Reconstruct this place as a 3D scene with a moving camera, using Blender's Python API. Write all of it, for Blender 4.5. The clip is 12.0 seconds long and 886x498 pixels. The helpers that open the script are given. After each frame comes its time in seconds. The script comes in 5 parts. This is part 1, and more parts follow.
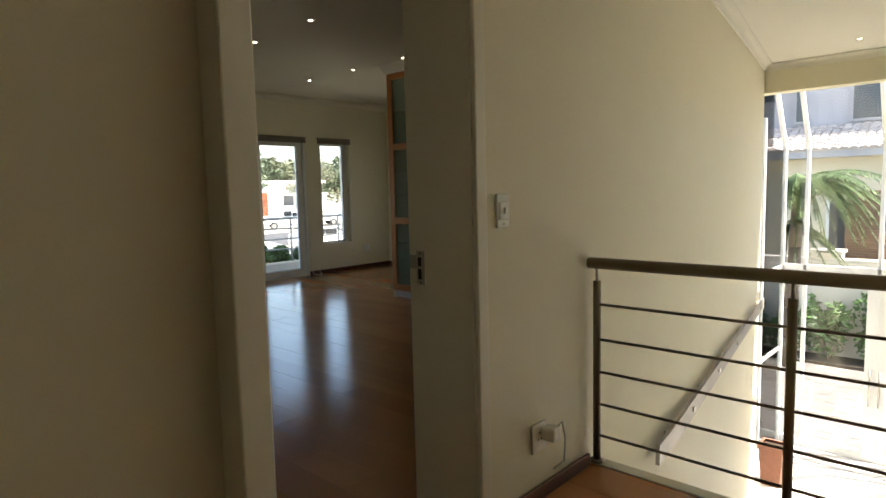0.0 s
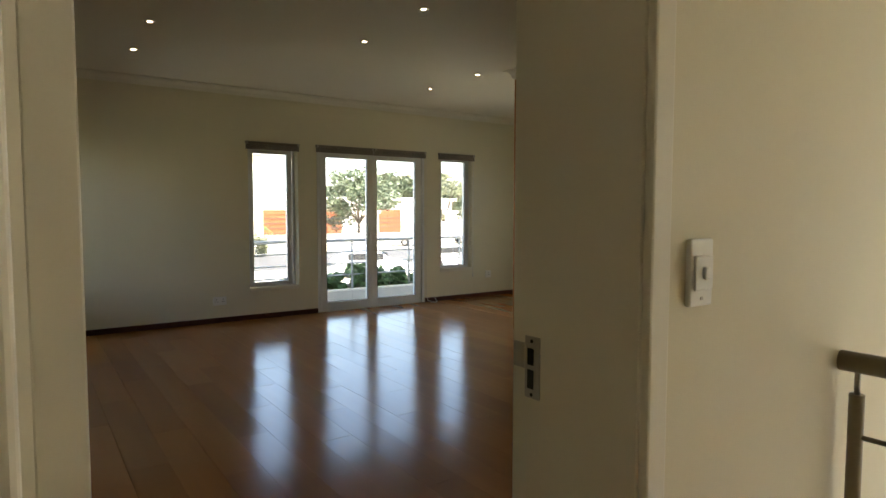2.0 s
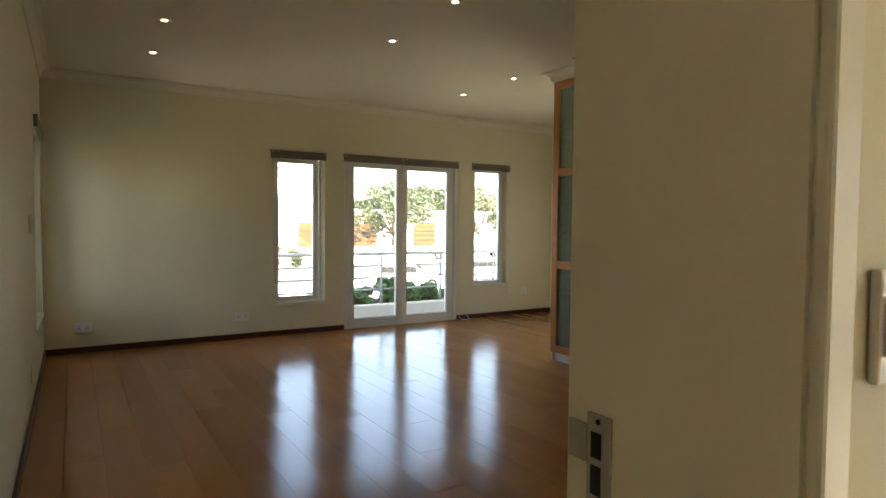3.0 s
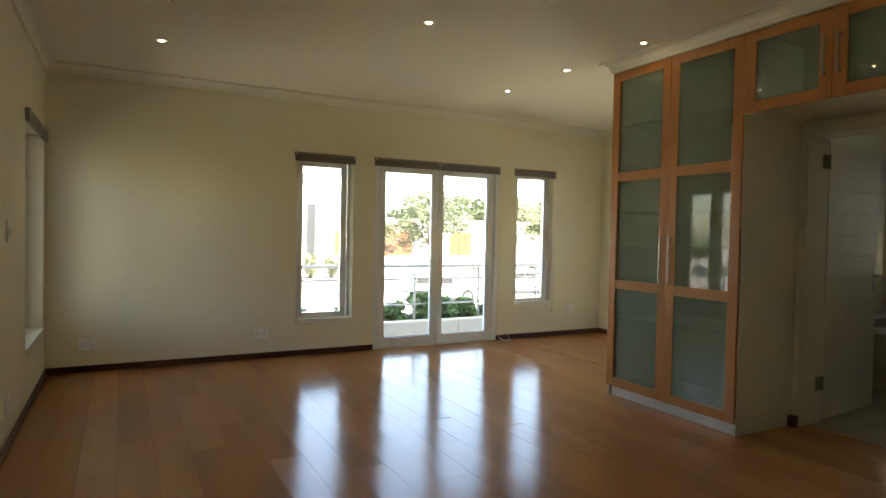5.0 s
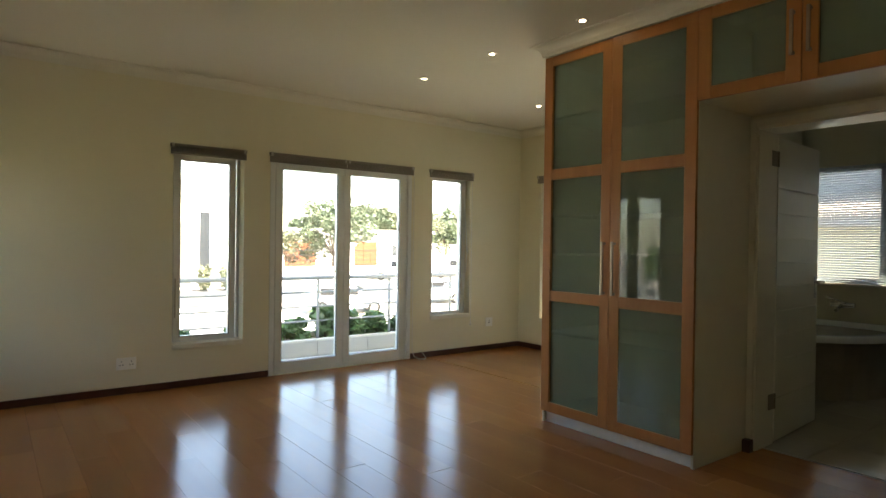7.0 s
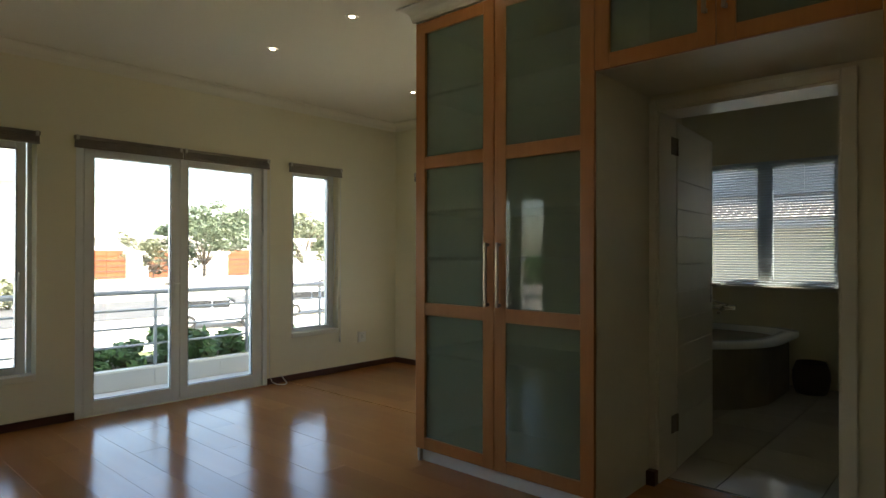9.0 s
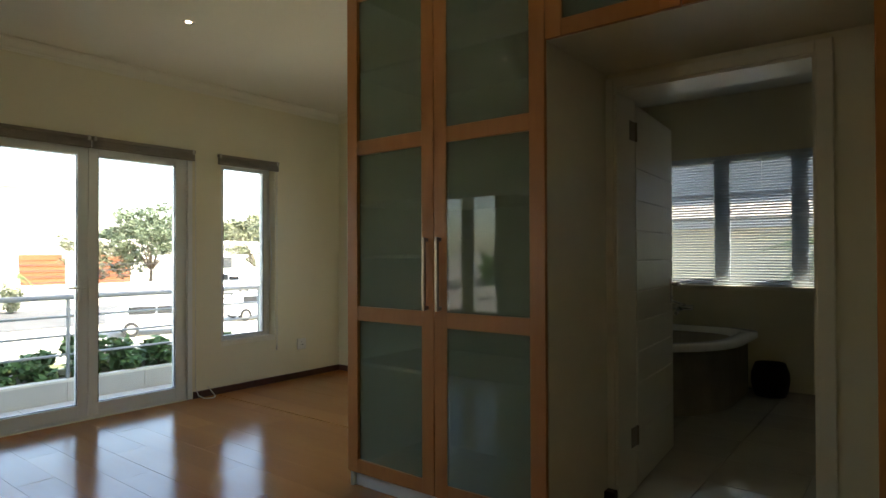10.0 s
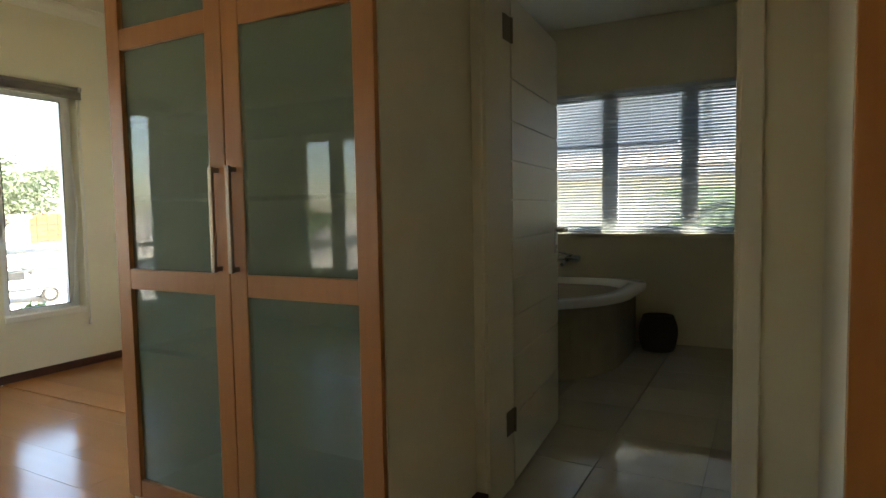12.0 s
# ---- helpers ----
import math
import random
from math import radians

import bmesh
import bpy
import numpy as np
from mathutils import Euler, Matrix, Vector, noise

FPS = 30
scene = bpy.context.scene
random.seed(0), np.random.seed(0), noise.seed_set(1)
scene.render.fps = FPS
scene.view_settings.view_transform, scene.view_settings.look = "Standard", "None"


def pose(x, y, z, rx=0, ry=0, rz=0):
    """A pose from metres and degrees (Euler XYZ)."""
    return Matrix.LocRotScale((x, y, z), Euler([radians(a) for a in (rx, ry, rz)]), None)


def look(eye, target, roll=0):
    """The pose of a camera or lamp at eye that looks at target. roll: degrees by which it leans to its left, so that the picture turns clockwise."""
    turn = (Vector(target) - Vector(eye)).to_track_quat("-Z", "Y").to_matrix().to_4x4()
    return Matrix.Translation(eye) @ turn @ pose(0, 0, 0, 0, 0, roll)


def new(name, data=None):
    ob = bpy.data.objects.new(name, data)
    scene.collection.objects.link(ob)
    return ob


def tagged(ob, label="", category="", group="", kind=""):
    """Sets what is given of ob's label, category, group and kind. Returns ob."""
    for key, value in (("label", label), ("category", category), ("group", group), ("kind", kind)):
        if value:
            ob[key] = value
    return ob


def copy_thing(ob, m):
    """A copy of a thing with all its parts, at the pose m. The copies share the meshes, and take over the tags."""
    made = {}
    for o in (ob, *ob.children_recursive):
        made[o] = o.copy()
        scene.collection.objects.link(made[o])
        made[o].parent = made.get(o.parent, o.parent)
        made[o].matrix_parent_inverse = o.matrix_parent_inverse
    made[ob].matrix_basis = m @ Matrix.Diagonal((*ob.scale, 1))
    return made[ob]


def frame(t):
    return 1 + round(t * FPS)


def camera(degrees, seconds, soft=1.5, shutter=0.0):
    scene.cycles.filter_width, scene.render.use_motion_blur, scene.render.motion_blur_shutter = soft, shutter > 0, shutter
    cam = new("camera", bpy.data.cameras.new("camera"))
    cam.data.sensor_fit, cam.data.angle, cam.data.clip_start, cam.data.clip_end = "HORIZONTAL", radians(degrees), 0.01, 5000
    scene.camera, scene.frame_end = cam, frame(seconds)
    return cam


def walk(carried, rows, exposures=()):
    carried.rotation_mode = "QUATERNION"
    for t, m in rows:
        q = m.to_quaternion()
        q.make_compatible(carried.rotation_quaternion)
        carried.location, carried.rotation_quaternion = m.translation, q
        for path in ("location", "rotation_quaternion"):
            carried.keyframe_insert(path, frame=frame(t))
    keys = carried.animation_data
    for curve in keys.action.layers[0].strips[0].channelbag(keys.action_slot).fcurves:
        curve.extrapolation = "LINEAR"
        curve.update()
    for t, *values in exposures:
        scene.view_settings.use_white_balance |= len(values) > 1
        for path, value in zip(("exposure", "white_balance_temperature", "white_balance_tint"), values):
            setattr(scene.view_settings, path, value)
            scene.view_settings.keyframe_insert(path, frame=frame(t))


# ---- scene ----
cam = camera(72.5, 12.0)
PATH = [
    (0, (-0.749, 1.197, 1.281), (-2.106, 2.653, 1.087), -1.4),
    (0.5, (-0.921, 1.338, 1.273), (-2.323, 2.753, 1.092), -1.1),
    (1, (-1.082, 1.611, 1.314), (-2.56, 2.947, 1.142), -0.7),
    (1.5, (-1.256, 1.788, 1.317), (-2.828, 3.015, 1.166), -0.3),
    (2, (-1.458, 1.949, 1.313), (-3.098, 3.088, 1.187), 0.1),
    (2.5, (-1.62, 2.077, 1.31), (-3.294, 3.167, 1.209), 0.3),
    (3, (-1.796, 2.209, 1.307), (-3.5, 3.253, 1.224), 0.5),
    (5, (-2.414, 2.545, 1.317), (-4.178, 3.485, 1.265), 1.1),
    (5.5, (-2.605, 2.625, 1.31), (-4.359, 3.585, 1.266), 1.2),
    (6, (-2.777, 2.708, 1.314), (-4.509, 3.707, 1.275), 1.2),
    (6.5, (-2.951, 2.79, 1.302), (-4.632, 3.874, 1.273), 1.0),
    (7, (-3.1, 2.873, 1.288), (-4.696, 4.078, 1.273), 0.8),
    (9, (-3.612, 3.509, 1.267), (-4.951, 4.994, 1.278), 0.1),
    (9.5, (-3.711, 3.687, 1.247), (-4.992, 5.223, 1.265), -0.1),
    (10, (-3.79, 3.887, 1.235), (-5.023, 5.462, 1.255), -0.2),
    (10.5, (-3.861, 4.063, 1.208), (-5.04, 5.678, 1.214), -0.3),
    (11, (-3.933, 4.27, 1.187), (-5.042, 5.935, 1.149), -0.5),
    (11.5, (-3.984, 4.468, 1.165), (-4.999, 6.19, 1.083), -0.8),
    (12, (-4.031, 4.705, 1.165), (-4.976, 6.463, 1.036), -1.0),
]
EXPOSURES = [(0.0, 2.15, 6950, 13), (1.5, 2.45, 7050, 14), (3.0, 3.2, 7600, 14), (5.0, 3.5, 7650, 13), (6.0, 3.42, 7600, 13), (7.0, 3.21, 7550, 12), (9.0, 2.68, 7150, 11), (10.5, 2.86, 7200, 11), (12.0, 3.58, 7350, 12)]
walk(cam, [(t, look(eye, target, roll)) for t, eye, target, roll in PATH], EXPOSURES)

# ---- world and sun ----
SUN_DIR = Vector((0.52, 0.16, 0.84)).normalized()      # towards the sun
world = bpy.data.worlds.new("sky")
scene.world = world
world.use_nodes = True
sky = world.node_tree.nodes.new("ShaderNodeTexSky")
sky.sky_type, sky.sun_disc = "NISHITA", False
sky.sun_elevation = math.asin(SUN_DIR.z)
sky.sun_rotation = math.atan2(SUN_DIR.x, SUN_DIR.y)
world.node_tree.nodes["Background"].inputs["Strength"].default_value = 0.15
world.node_tree.links.new(sky.outputs[0], world.node_tree.nodes["Background"].inputs["Color"])
sun_data = bpy.data.lights.new("sun", "SUN")
sun_data.energy, sun_data.angle, sun_data.color = 4.0, radians(0.53), (1.0, 0.95, 0.87)
sun = new("sun", sun_data)
sun.matrix_world = look(SUN_DIR * 60, (0, 0, 0))


# ---- materials ----
def material(name, colour, rough=0.5, metal=0.0, spots=0.0, scale=8.0, bump=0.0, bump_scale=60.0, second=None,
             stretch=(1, 1, 1), random_tone=0.0, coat=0.0, coat_rough=0.03, spec=0.5, island=0.0):
    """A surface with a base colour that drifts towards a second one at two scales, and fine relief."""
    m = bpy.data.materials.new(name)
    m.use_nodes = True
    nt = m.node_tree
    b = nt.nodes["Principled BSDF"]
    b.inputs["Roughness"].default_value, b.inputs["Metallic"].default_value = rough, metal
    b.inputs["Specular IOR Level"].default_value = spec
    b.inputs["Coat Weight"].default_value, b.inputs["Coat Roughness"].default_value = coat, coat_rough
    b.inputs["Base Color"].default_value = (*colour, 1)
    geo = nt.nodes.new("ShaderNodeNewGeometry")
    mapping = nt.nodes.new("ShaderNodeMapping")
    mapping.inputs["Scale"].default_value = stretch
    nt.links.new(geo.outputs["Position"], mapping.inputs["Vector"])
    last = None
    if spots:
        dark = second or tuple(c * 0.6 for c in colour)
        broad, fine = nt.nodes.new("ShaderNodeTexNoise"), nt.nodes.new("ShaderNodeTexNoise")
        broad.inputs["Scale"].default_value, fine.inputs["Scale"].default_value = scale * 0.15, scale
        broad.inputs["Detail"].default_value = fine.inputs["Detail"].default_value = 3.0
        add = nt.nodes.new("ShaderNodeMath")
        add.operation = "ADD"
        ramp = nt.nodes.new("ShaderNodeMapRange")
        ramp.inputs[1].default_value, ramp.inputs[2].default_value = 0.7, 1.3
        ramp.inputs[3].default_value, ramp.inputs[4].default_value = 0.0, spots
        mix = nt.nodes.new("ShaderNodeMix")
        mix.data_type = "RGBA"
        mix.inputs["A"].default_value, mix.inputs["B"].default_value = (*colour, 1), (*dark, 1)
        for n in (broad, fine):
            nt.links.new(mapping.outputs[0], n.inputs["Vector"])
        nt.links.new(broad.outputs[0], add.inputs[0])
        nt.links.new(fine.outputs[0], add.inputs[1])
        nt.links.new(add.outputs[0], ramp.inputs[0])
        nt.links.new(ramp.outputs[0], mix.inputs["Factor"])
        last = mix.outputs["Result"]
    if random_tone or island:
        hsv = nt.nodes.new("ShaderNodeHueSaturation")
        tone = nt.nodes.new("ShaderNodeMapRange")
        span = random_tone or island
        tone.inputs[3].default_value, tone.inputs[4].default_value = 1 - span, 1 + span
        if random_tone:
            info = nt.nodes.new("ShaderNodeObjectInfo")
            nt.links.new(info.outputs["Random"], tone.inputs[0])
        else:
            nt.links.new(geo.outputs["Random Per Island"], tone.inputs[0])
        nt.links.new(tone.outputs[0], hsv.inputs["Value"])
        if last:
            nt.links.new(last, hsv.inputs["Color"])
        else:
            hsv.inputs["Color"].default_value = (*colour, 1)
        last = hsv.outputs[0]
    if last:
        nt.links.new(last, b.inputs["Base Color"])
    if bump:
        n = nt.nodes.new("ShaderNodeTexNoise")
        n.inputs["Scale"].default_value, n.inputs["Detail"].default_value = bump_scale, 4.0
        nt.links.new(mapping.outputs[0], n.inputs["Vector"])
        k = nt.nodes.new("ShaderNodeBump")
        k.inputs["Strength"].default_value, k.inputs["Distance"].default_value = bump, 0.01
        nt.links.new(n.outputs[0], k.inputs["Height"])
        nt.links.new(k.outputs[0], b.inputs["Normal"])
    return m


def glass_material(name, tint=(1, 1, 1)):
    """A thin clear pane: mostly straight through, with a mirror share that grows at grazing angles."""
    m = bpy.data.materials.new(name)
    m.use_nodes = True
    nt = m.node_tree
    nt.nodes.remove(nt.nodes["Principled BSDF"])
    clear, gloss = nt.nodes.new("ShaderNodeBsdfTransparent"), nt.nodes.new("ShaderNodeBsdfGlossy")
    clear.inputs["Color"].default_value = (*tint, 1)
    gloss.inputs["Roughness"].default_value = 0.01
    fres, mix = nt.nodes.new("ShaderNodeFresnel"), nt.nodes.new("ShaderNodeMixShader")
    fres.inputs["IOR"].default_value = 1.45
    nt.links.new(fres.outputs[0], mix.inputs[0])
    nt.links.new(clear.outputs[0], mix.inputs[1])
    nt.links.new(gloss.outputs[0], mix.inputs[2])
    nt.links.new(mix.outputs[0], nt.nodes["Material Output"].inputs["Surface"])
    return m


def lamp_material(name, colour, strength):
    m = bpy.data.materials.new(name)
    m.use_nodes = True
    b = m.node_tree.nodes["Principled BSDF"]
    b.inputs["Emission Color"].default_value, b.inputs["Emission Strength"].default_value = (*colour, 1), strength
    return m


PAINT = material("cream_wall_paint", (0.79, 0.735, 0.555), 0.6, spots=0.25, scale=5, bump=0.06, bump_scale=220, second=(0.73, 0.67, 0.49))
CEIL = material("white_ceiling_paint", (0.80, 0.765, 0.65), 0.7, spots=0.2, scale=3, bump=0.05, bump_scale=150, second=(0.76, 0.72, 0.60))
TRIM_WHITE = material("white_gloss_trim", (0.80, 0.76, 0.63), 0.35, spots=0.2, scale=12, second=(0.74, 0.69, 0.55))
ALU = material("white_powder_coated_aluminium", (0.78, 0.79, 0.78), 0.35, spots=0.2, scale=20, second=(0.68, 0.69, 0.68))
# The white balcony railing's shade is put into this grey.
ALU_SHADED = material("shaded_white_aluminium", (0.34, 0.35, 0.35), 0.4, spots=0.2, scale=20)
ALU_BLUE = material("pale_blue_grey_aluminium", (0.70, 0.78, 0.85), 0.3, spots=0.2, scale=20)
GASKET = material("black_rubber_seal", (0.02, 0.02, 0.02), 0.6)
FLOOR_WOOD = material("laminate_plank", (0.50, 0.205, 0.064), 0.165, spots=0.7, scale=6, second=(0.38, 0.155, 0.05), stretch=(0.12, 1.0, 1.0),
                      bump=0.03, bump_scale=14, random_tone=0.10)
SUBFLOOR = material("dark_plank_joint", (0.15, 0.065, 0.026), 0.8)
SKIRT = material("dark_mahogany_skirting", (0.085, 0.025, 0.014), 0.35, spots=0.6, scale=20, stretch=(0.3, 0.3, 1), second=(0.05, 0.015, 0.01))
BEECH = material("steamed_beech", (0.52, 0.215, 0.065), 0.36, spots=0.6, scale=30, stretch=(1.0, 1.0, 0.12), second=(0.42, 0.16, 0.045), bump=0.03, bump_scale=80)
FROST = material("green_frosted_glass", (0.25, 0.325, 0.235), 0.65, spots=0.3, scale=4, second=(0.21, 0.28, 0.20), coat=1.0, coat_rough=0.0, spec=0.1)
FROST.node_tree.nodes["Principled BSDF"].inputs["Alpha"].default_value = 0.56   # some light passes to the shelves behind
MELAMINE = material("white_melamine", (0.77, 0.72, 0.57), 0.4, spots=0.15, scale=8)
PLINTH = material("white_plinth", (0.78, 0.77, 0.74), 0.35, spots=0.2, scale=10)
HANDLE = material("satin_bronze_handle", (0.42, 0.33, 0.25), 0.35, metal=1.0, spots=0.3, scale=60)
STEEL = material("brushed_steel", (0.55, 0.52, 0.48), 0.32, metal=1.0, spots=0.3, scale=60, stretch=(1, 1, 0.1))
CHROME = material("chrome", (0.75, 0.75, 0.76), 0.08, metal=1.0)
BRONZE = material("bronze_anodised_rail", (0.27, 0.225, 0.165), 0.38, metal=0.6, spots=0.3, scale=40, second=(0.2, 0.16, 0.11))
PLASTIC = material("white_switch_plastic", (0.86, 0.85, 0.79), 0.3)
DARK = material("dark_slot", (0.015, 0.014, 0.013), 0.6)
BLIND = material("taupe_blind_slat", (0.25, 0.215, 0.18), 0.45, spots=0.2, scale=30)
BLIND_W = material("pale_grey_blind_slat", (0.62, 0.64, 0.64), 0.4, spots=0.15, scale=30)
slat_nodes = BLIND_W.node_tree
slat_through, slat_mix = slat_nodes.nodes.new("ShaderNodeBsdfTranslucent"), slat_nodes.nodes.new("ShaderNodeMixShader")
slat_through.inputs["Color"].default_value = (0.72, 0.78, 0.82, 1)
slat_mix.inputs[0].default_value = 0.45
slat_nodes.links.new(slat_nodes.nodes["Principled BSDF"].outputs[0], slat_mix.inputs[1])
slat_nodes.links.new(slat_through.outputs[0], slat_mix.inputs[2])
slat_nodes.links.new(slat_mix.outputs[0], slat_nodes.nodes["Material Output"].inputs["Surface"])
CORD = material("white_cord", (0.75, 0.73, 0.68), 0.7)
TILE = material("cream_polished_tile", (0.58, 0.53, 0.43), 0.07, spots=0.5, scale=9, second=(0.50, 0.45, 0.36), random_tone=0.04)
GROUT = material("grout", (0.44, 0.40, 0.32), 0.8)
CERAMIC = material("white_bath_acrylic", (0.82, 0.80, 0.74), 0.1)
BATH_TILE = material("beige_wall_tile", (0.42, 0.36, 0.26), 0.25, spots=0.4, scale=7, random_tone=0.04)
WICKER = material("dark_brown_woven_bin", (0.035, 0.026, 0.022), 0.6, bump=0.6, bump_scale=90)
TERRA = material("terracotta", (0.24, 0.10, 0.06), 0.75, spots=0.5, scale=15, bump=0.2)
BALC_TILE = material("pale_balcony_tile", (0.52, 0.50, 0.47), 0.45, spots=0.3, scale=8, random_tone=0.04)
RENDER_WHITE = material("white_masonry_paint", (0.78, 0.75, 0.68), 0.8, spots=0.4, scale=2, bump=0.15, bump_scale=40, second=(0.68, 0.64, 0.56))
RENDER_CREAM = material("cream_masonry_paint", (0.66, 0.60, 0.46), 0.8, spots=0.4, scale=2, bump=0.15, bump_scale=40)
RENDER_GREY = material("grey_masonry_paint", (0.42, 0.41, 0.42), 0.8, spots=0.4, scale=2, bump=0.15, bump_scale=40)
PAVING = material("pale_sand_paving", (0.54, 0.50, 0.43), 0.85, spots=0.6, scale=1.5, bump=0.2, bump_scale=30, second=(0.46, 0.42, 0.36))
BRICK_PAVE = material("pink_grey_paver", (0.22, 0.195, 0.18), 0.85, spots=0.5, scale=9, bump=0.2, bump_scale=60, random_tone=0.10)
ASPHALT = material("asphalt", (0.09, 0.09, 0.09), 0.9, spots=0.5, scale=3, bump=0.3, bump_scale=80)
GARAGE = material("orange_timber_garage_door", (0.30, 0.09, 0.035), 0.5, spots=0.5, scale=8, stretch=(1, 0.2, 1), random_tone=0.1)
ROOF = material("terracotta_roof_tile", (0.50, 0.44, 0.39), 0.8, spots=0.6, scale=4, second=(0.42, 0.34, 0.29), island=0.15)
SLATE = material("grey_roof", (0.25, 0.25, 0.26), 0.8, spots=0.5, scale=3)
BARK = material("bark", (0.16, 0.12, 0.085), 0.9, spots=0.6, scale=20, bump=0.6, bump_scale=30)
LEAF = material("leaf_green", (0.12, 0.15, 0.085), 0.5, island=0.35)
LEAF_DRY = material("leaf_olive", (0.165, 0.175, 0.10), 0.55, island=0.35)
LEAF_DARK = material("leaf_dark", (0.10, 0.185, 0.06), 0.4, island=0.4)
PALM_LEAF = material("palm_leaf", (0.075, 0.115, 0.035), 0.5, island=0.35)
STONE = material("brown_ledge_stone", (0.22, 0.14, 0.095), 0.85, spots=0.5, scale=12, bump=0.4, bump_scale=50, island=0.35)
SOIL = material("soil", (0.07, 0.05, 0.035), 0.95, spots=0.5, scale=20, bump=0.5, bump_scale=40)
CAR_WHITE = material("white_car_paint", (0.80, 0.80, 0.80), 0.25, coat=1.0)
CAR_GLASS = material("dark_car_glass", (0.02, 0.022, 0.025), 0.05)
RUBBER = material("tyre_rubber", (0.02, 0.02, 0.02), 0.8)
DARK_PANE = material("dark_window_pane", (0.05, 0.055, 0.06), 0.05)
IRON = material("dark_iron", (0.03, 0.03, 0.032), 0.5)
GLASS = glass_material("clear_glass", (0.96, 0.98, 0.97))
GLOW = lamp_material("downlight_lens", (1.0, 0.86, 0.58), 7.0)
GRASS = material("lawn", (0.10, 0.13, 0.04), 0.9, spots=0.7, scale=2, second=(0.16, 0.15, 0.07), bump=0.5, bump_scale=50)


# ---- mesh tools ----
def box(bm, x0, x1, y0, y1, z0, z1, bevel=0.0):
    vs = [bm.verts.new((x, y, z)) for x in (x0, x1) for y in (y0, y1) for z in (z0, z1)]
    fs = [bm.faces.new([vs[i] for i in q]) for q in ((0, 1, 3, 2), (4, 6, 7, 5), (0, 4, 5, 1), (2, 3, 7, 6), (0, 2, 6, 4), (1, 5, 7, 3))]
    if bevel:
        es = list({e for f in fs for e in f.edges})
        bmesh.ops.bevel(bm, geom=es, offset=bevel, segments=2, affect="EDGES", profile=0.5)
    return bm


def rod(bm, a, b, r, n=12, r2=None):
    """A capped round bar from a to b."""
    a, b = Vector(a), Vector(b)
    q = (b - a).to_track_quat("Z", "Y")
    rings = []
    for p, rr in ((a, r), (b, r if r2 is None else r2)):
        rings.append([bm.verts.new(p + q @ Vector((rr * math.cos(i * math.tau / n), rr * math.sin(i * math.tau / n), 0))) for i in range(n)])
    for i in range(n):
        f = bm.faces.new((rings[0][i], rings[0][(i + 1) % n], rings[1][(i + 1) % n], rings[1][i]))
        f.smooth = True
    bm.faces.new(rings[0][::-1])
    bm.faces.new(rings[1])
    return bm


def lathe(bm, profile, centre=(0, 0, 0), n=24):
    """Turns (radius, height) pairs round a vertical axis."""
    c = Vector(centre)
    rings = [[bm.verts.new(c + Vector((r * math.cos(i * math.tau / n), r * math.sin(i * math.tau / n), z))) for i in range(n)] for r, z in profile]
    for a, b in zip(rings, rings[1:]):
        for i in range(n):
            f = bm.faces.new((a[i], a[(i + 1) % n], b[(i + 1) % n], b[i]))
            f.smooth = True
    return bm


def prism(bm, outline, z0, z1):
    """An upright prism over an outline in plan."""
    lo = [bm.verts.new((x, y, z0)) for x, y in outline]
    hi = [bm.verts.new((x, y, z1)) for x, y in outline]
    bm.faces.new(lo[::-1])
    bm.faces.new(hi)
    for i in range(len(lo)):
        j = (i + 1) % len(lo)
        bm.faces.new((lo[i], lo[j], hi[j], hi[i]))
    return bm


def mesh_of(name, bm, mat):
    me = bpy.data.meshes.new(name)
    bmesh.ops.recalc_face_normals(bm, faces=bm.faces)
    bm.to_mesh(me)
    bm.free()
    me.materials.append(mat)
    return me


def part(name, bm, mat, parent=None, label=""):
    """Links a bmesh as one mesh object, under its thing where one is given."""
    ob = new(name, mesh_of(name, bm, mat))
    if parent is not None:
        ob.parent = parent
    if label:
        ob["label"] = label
    return ob


def B(*a, **k):
    return box(bmesh.new(), *a, **k)


def R(*a, **k):
    return rod(bmesh.new(), *a, **k)


def thing(name, label, category, group="", kind="", at=(0, 0, 0)):
    ob = new(name)
    ob.location = at
    ob.empty_display_size = 0.1
    return tagged(ob, label, category, group, kind)


def setting(name, bm, mat, label="", category=""):
    return tagged(part(name, bm, mat), label, category, "", "structure")


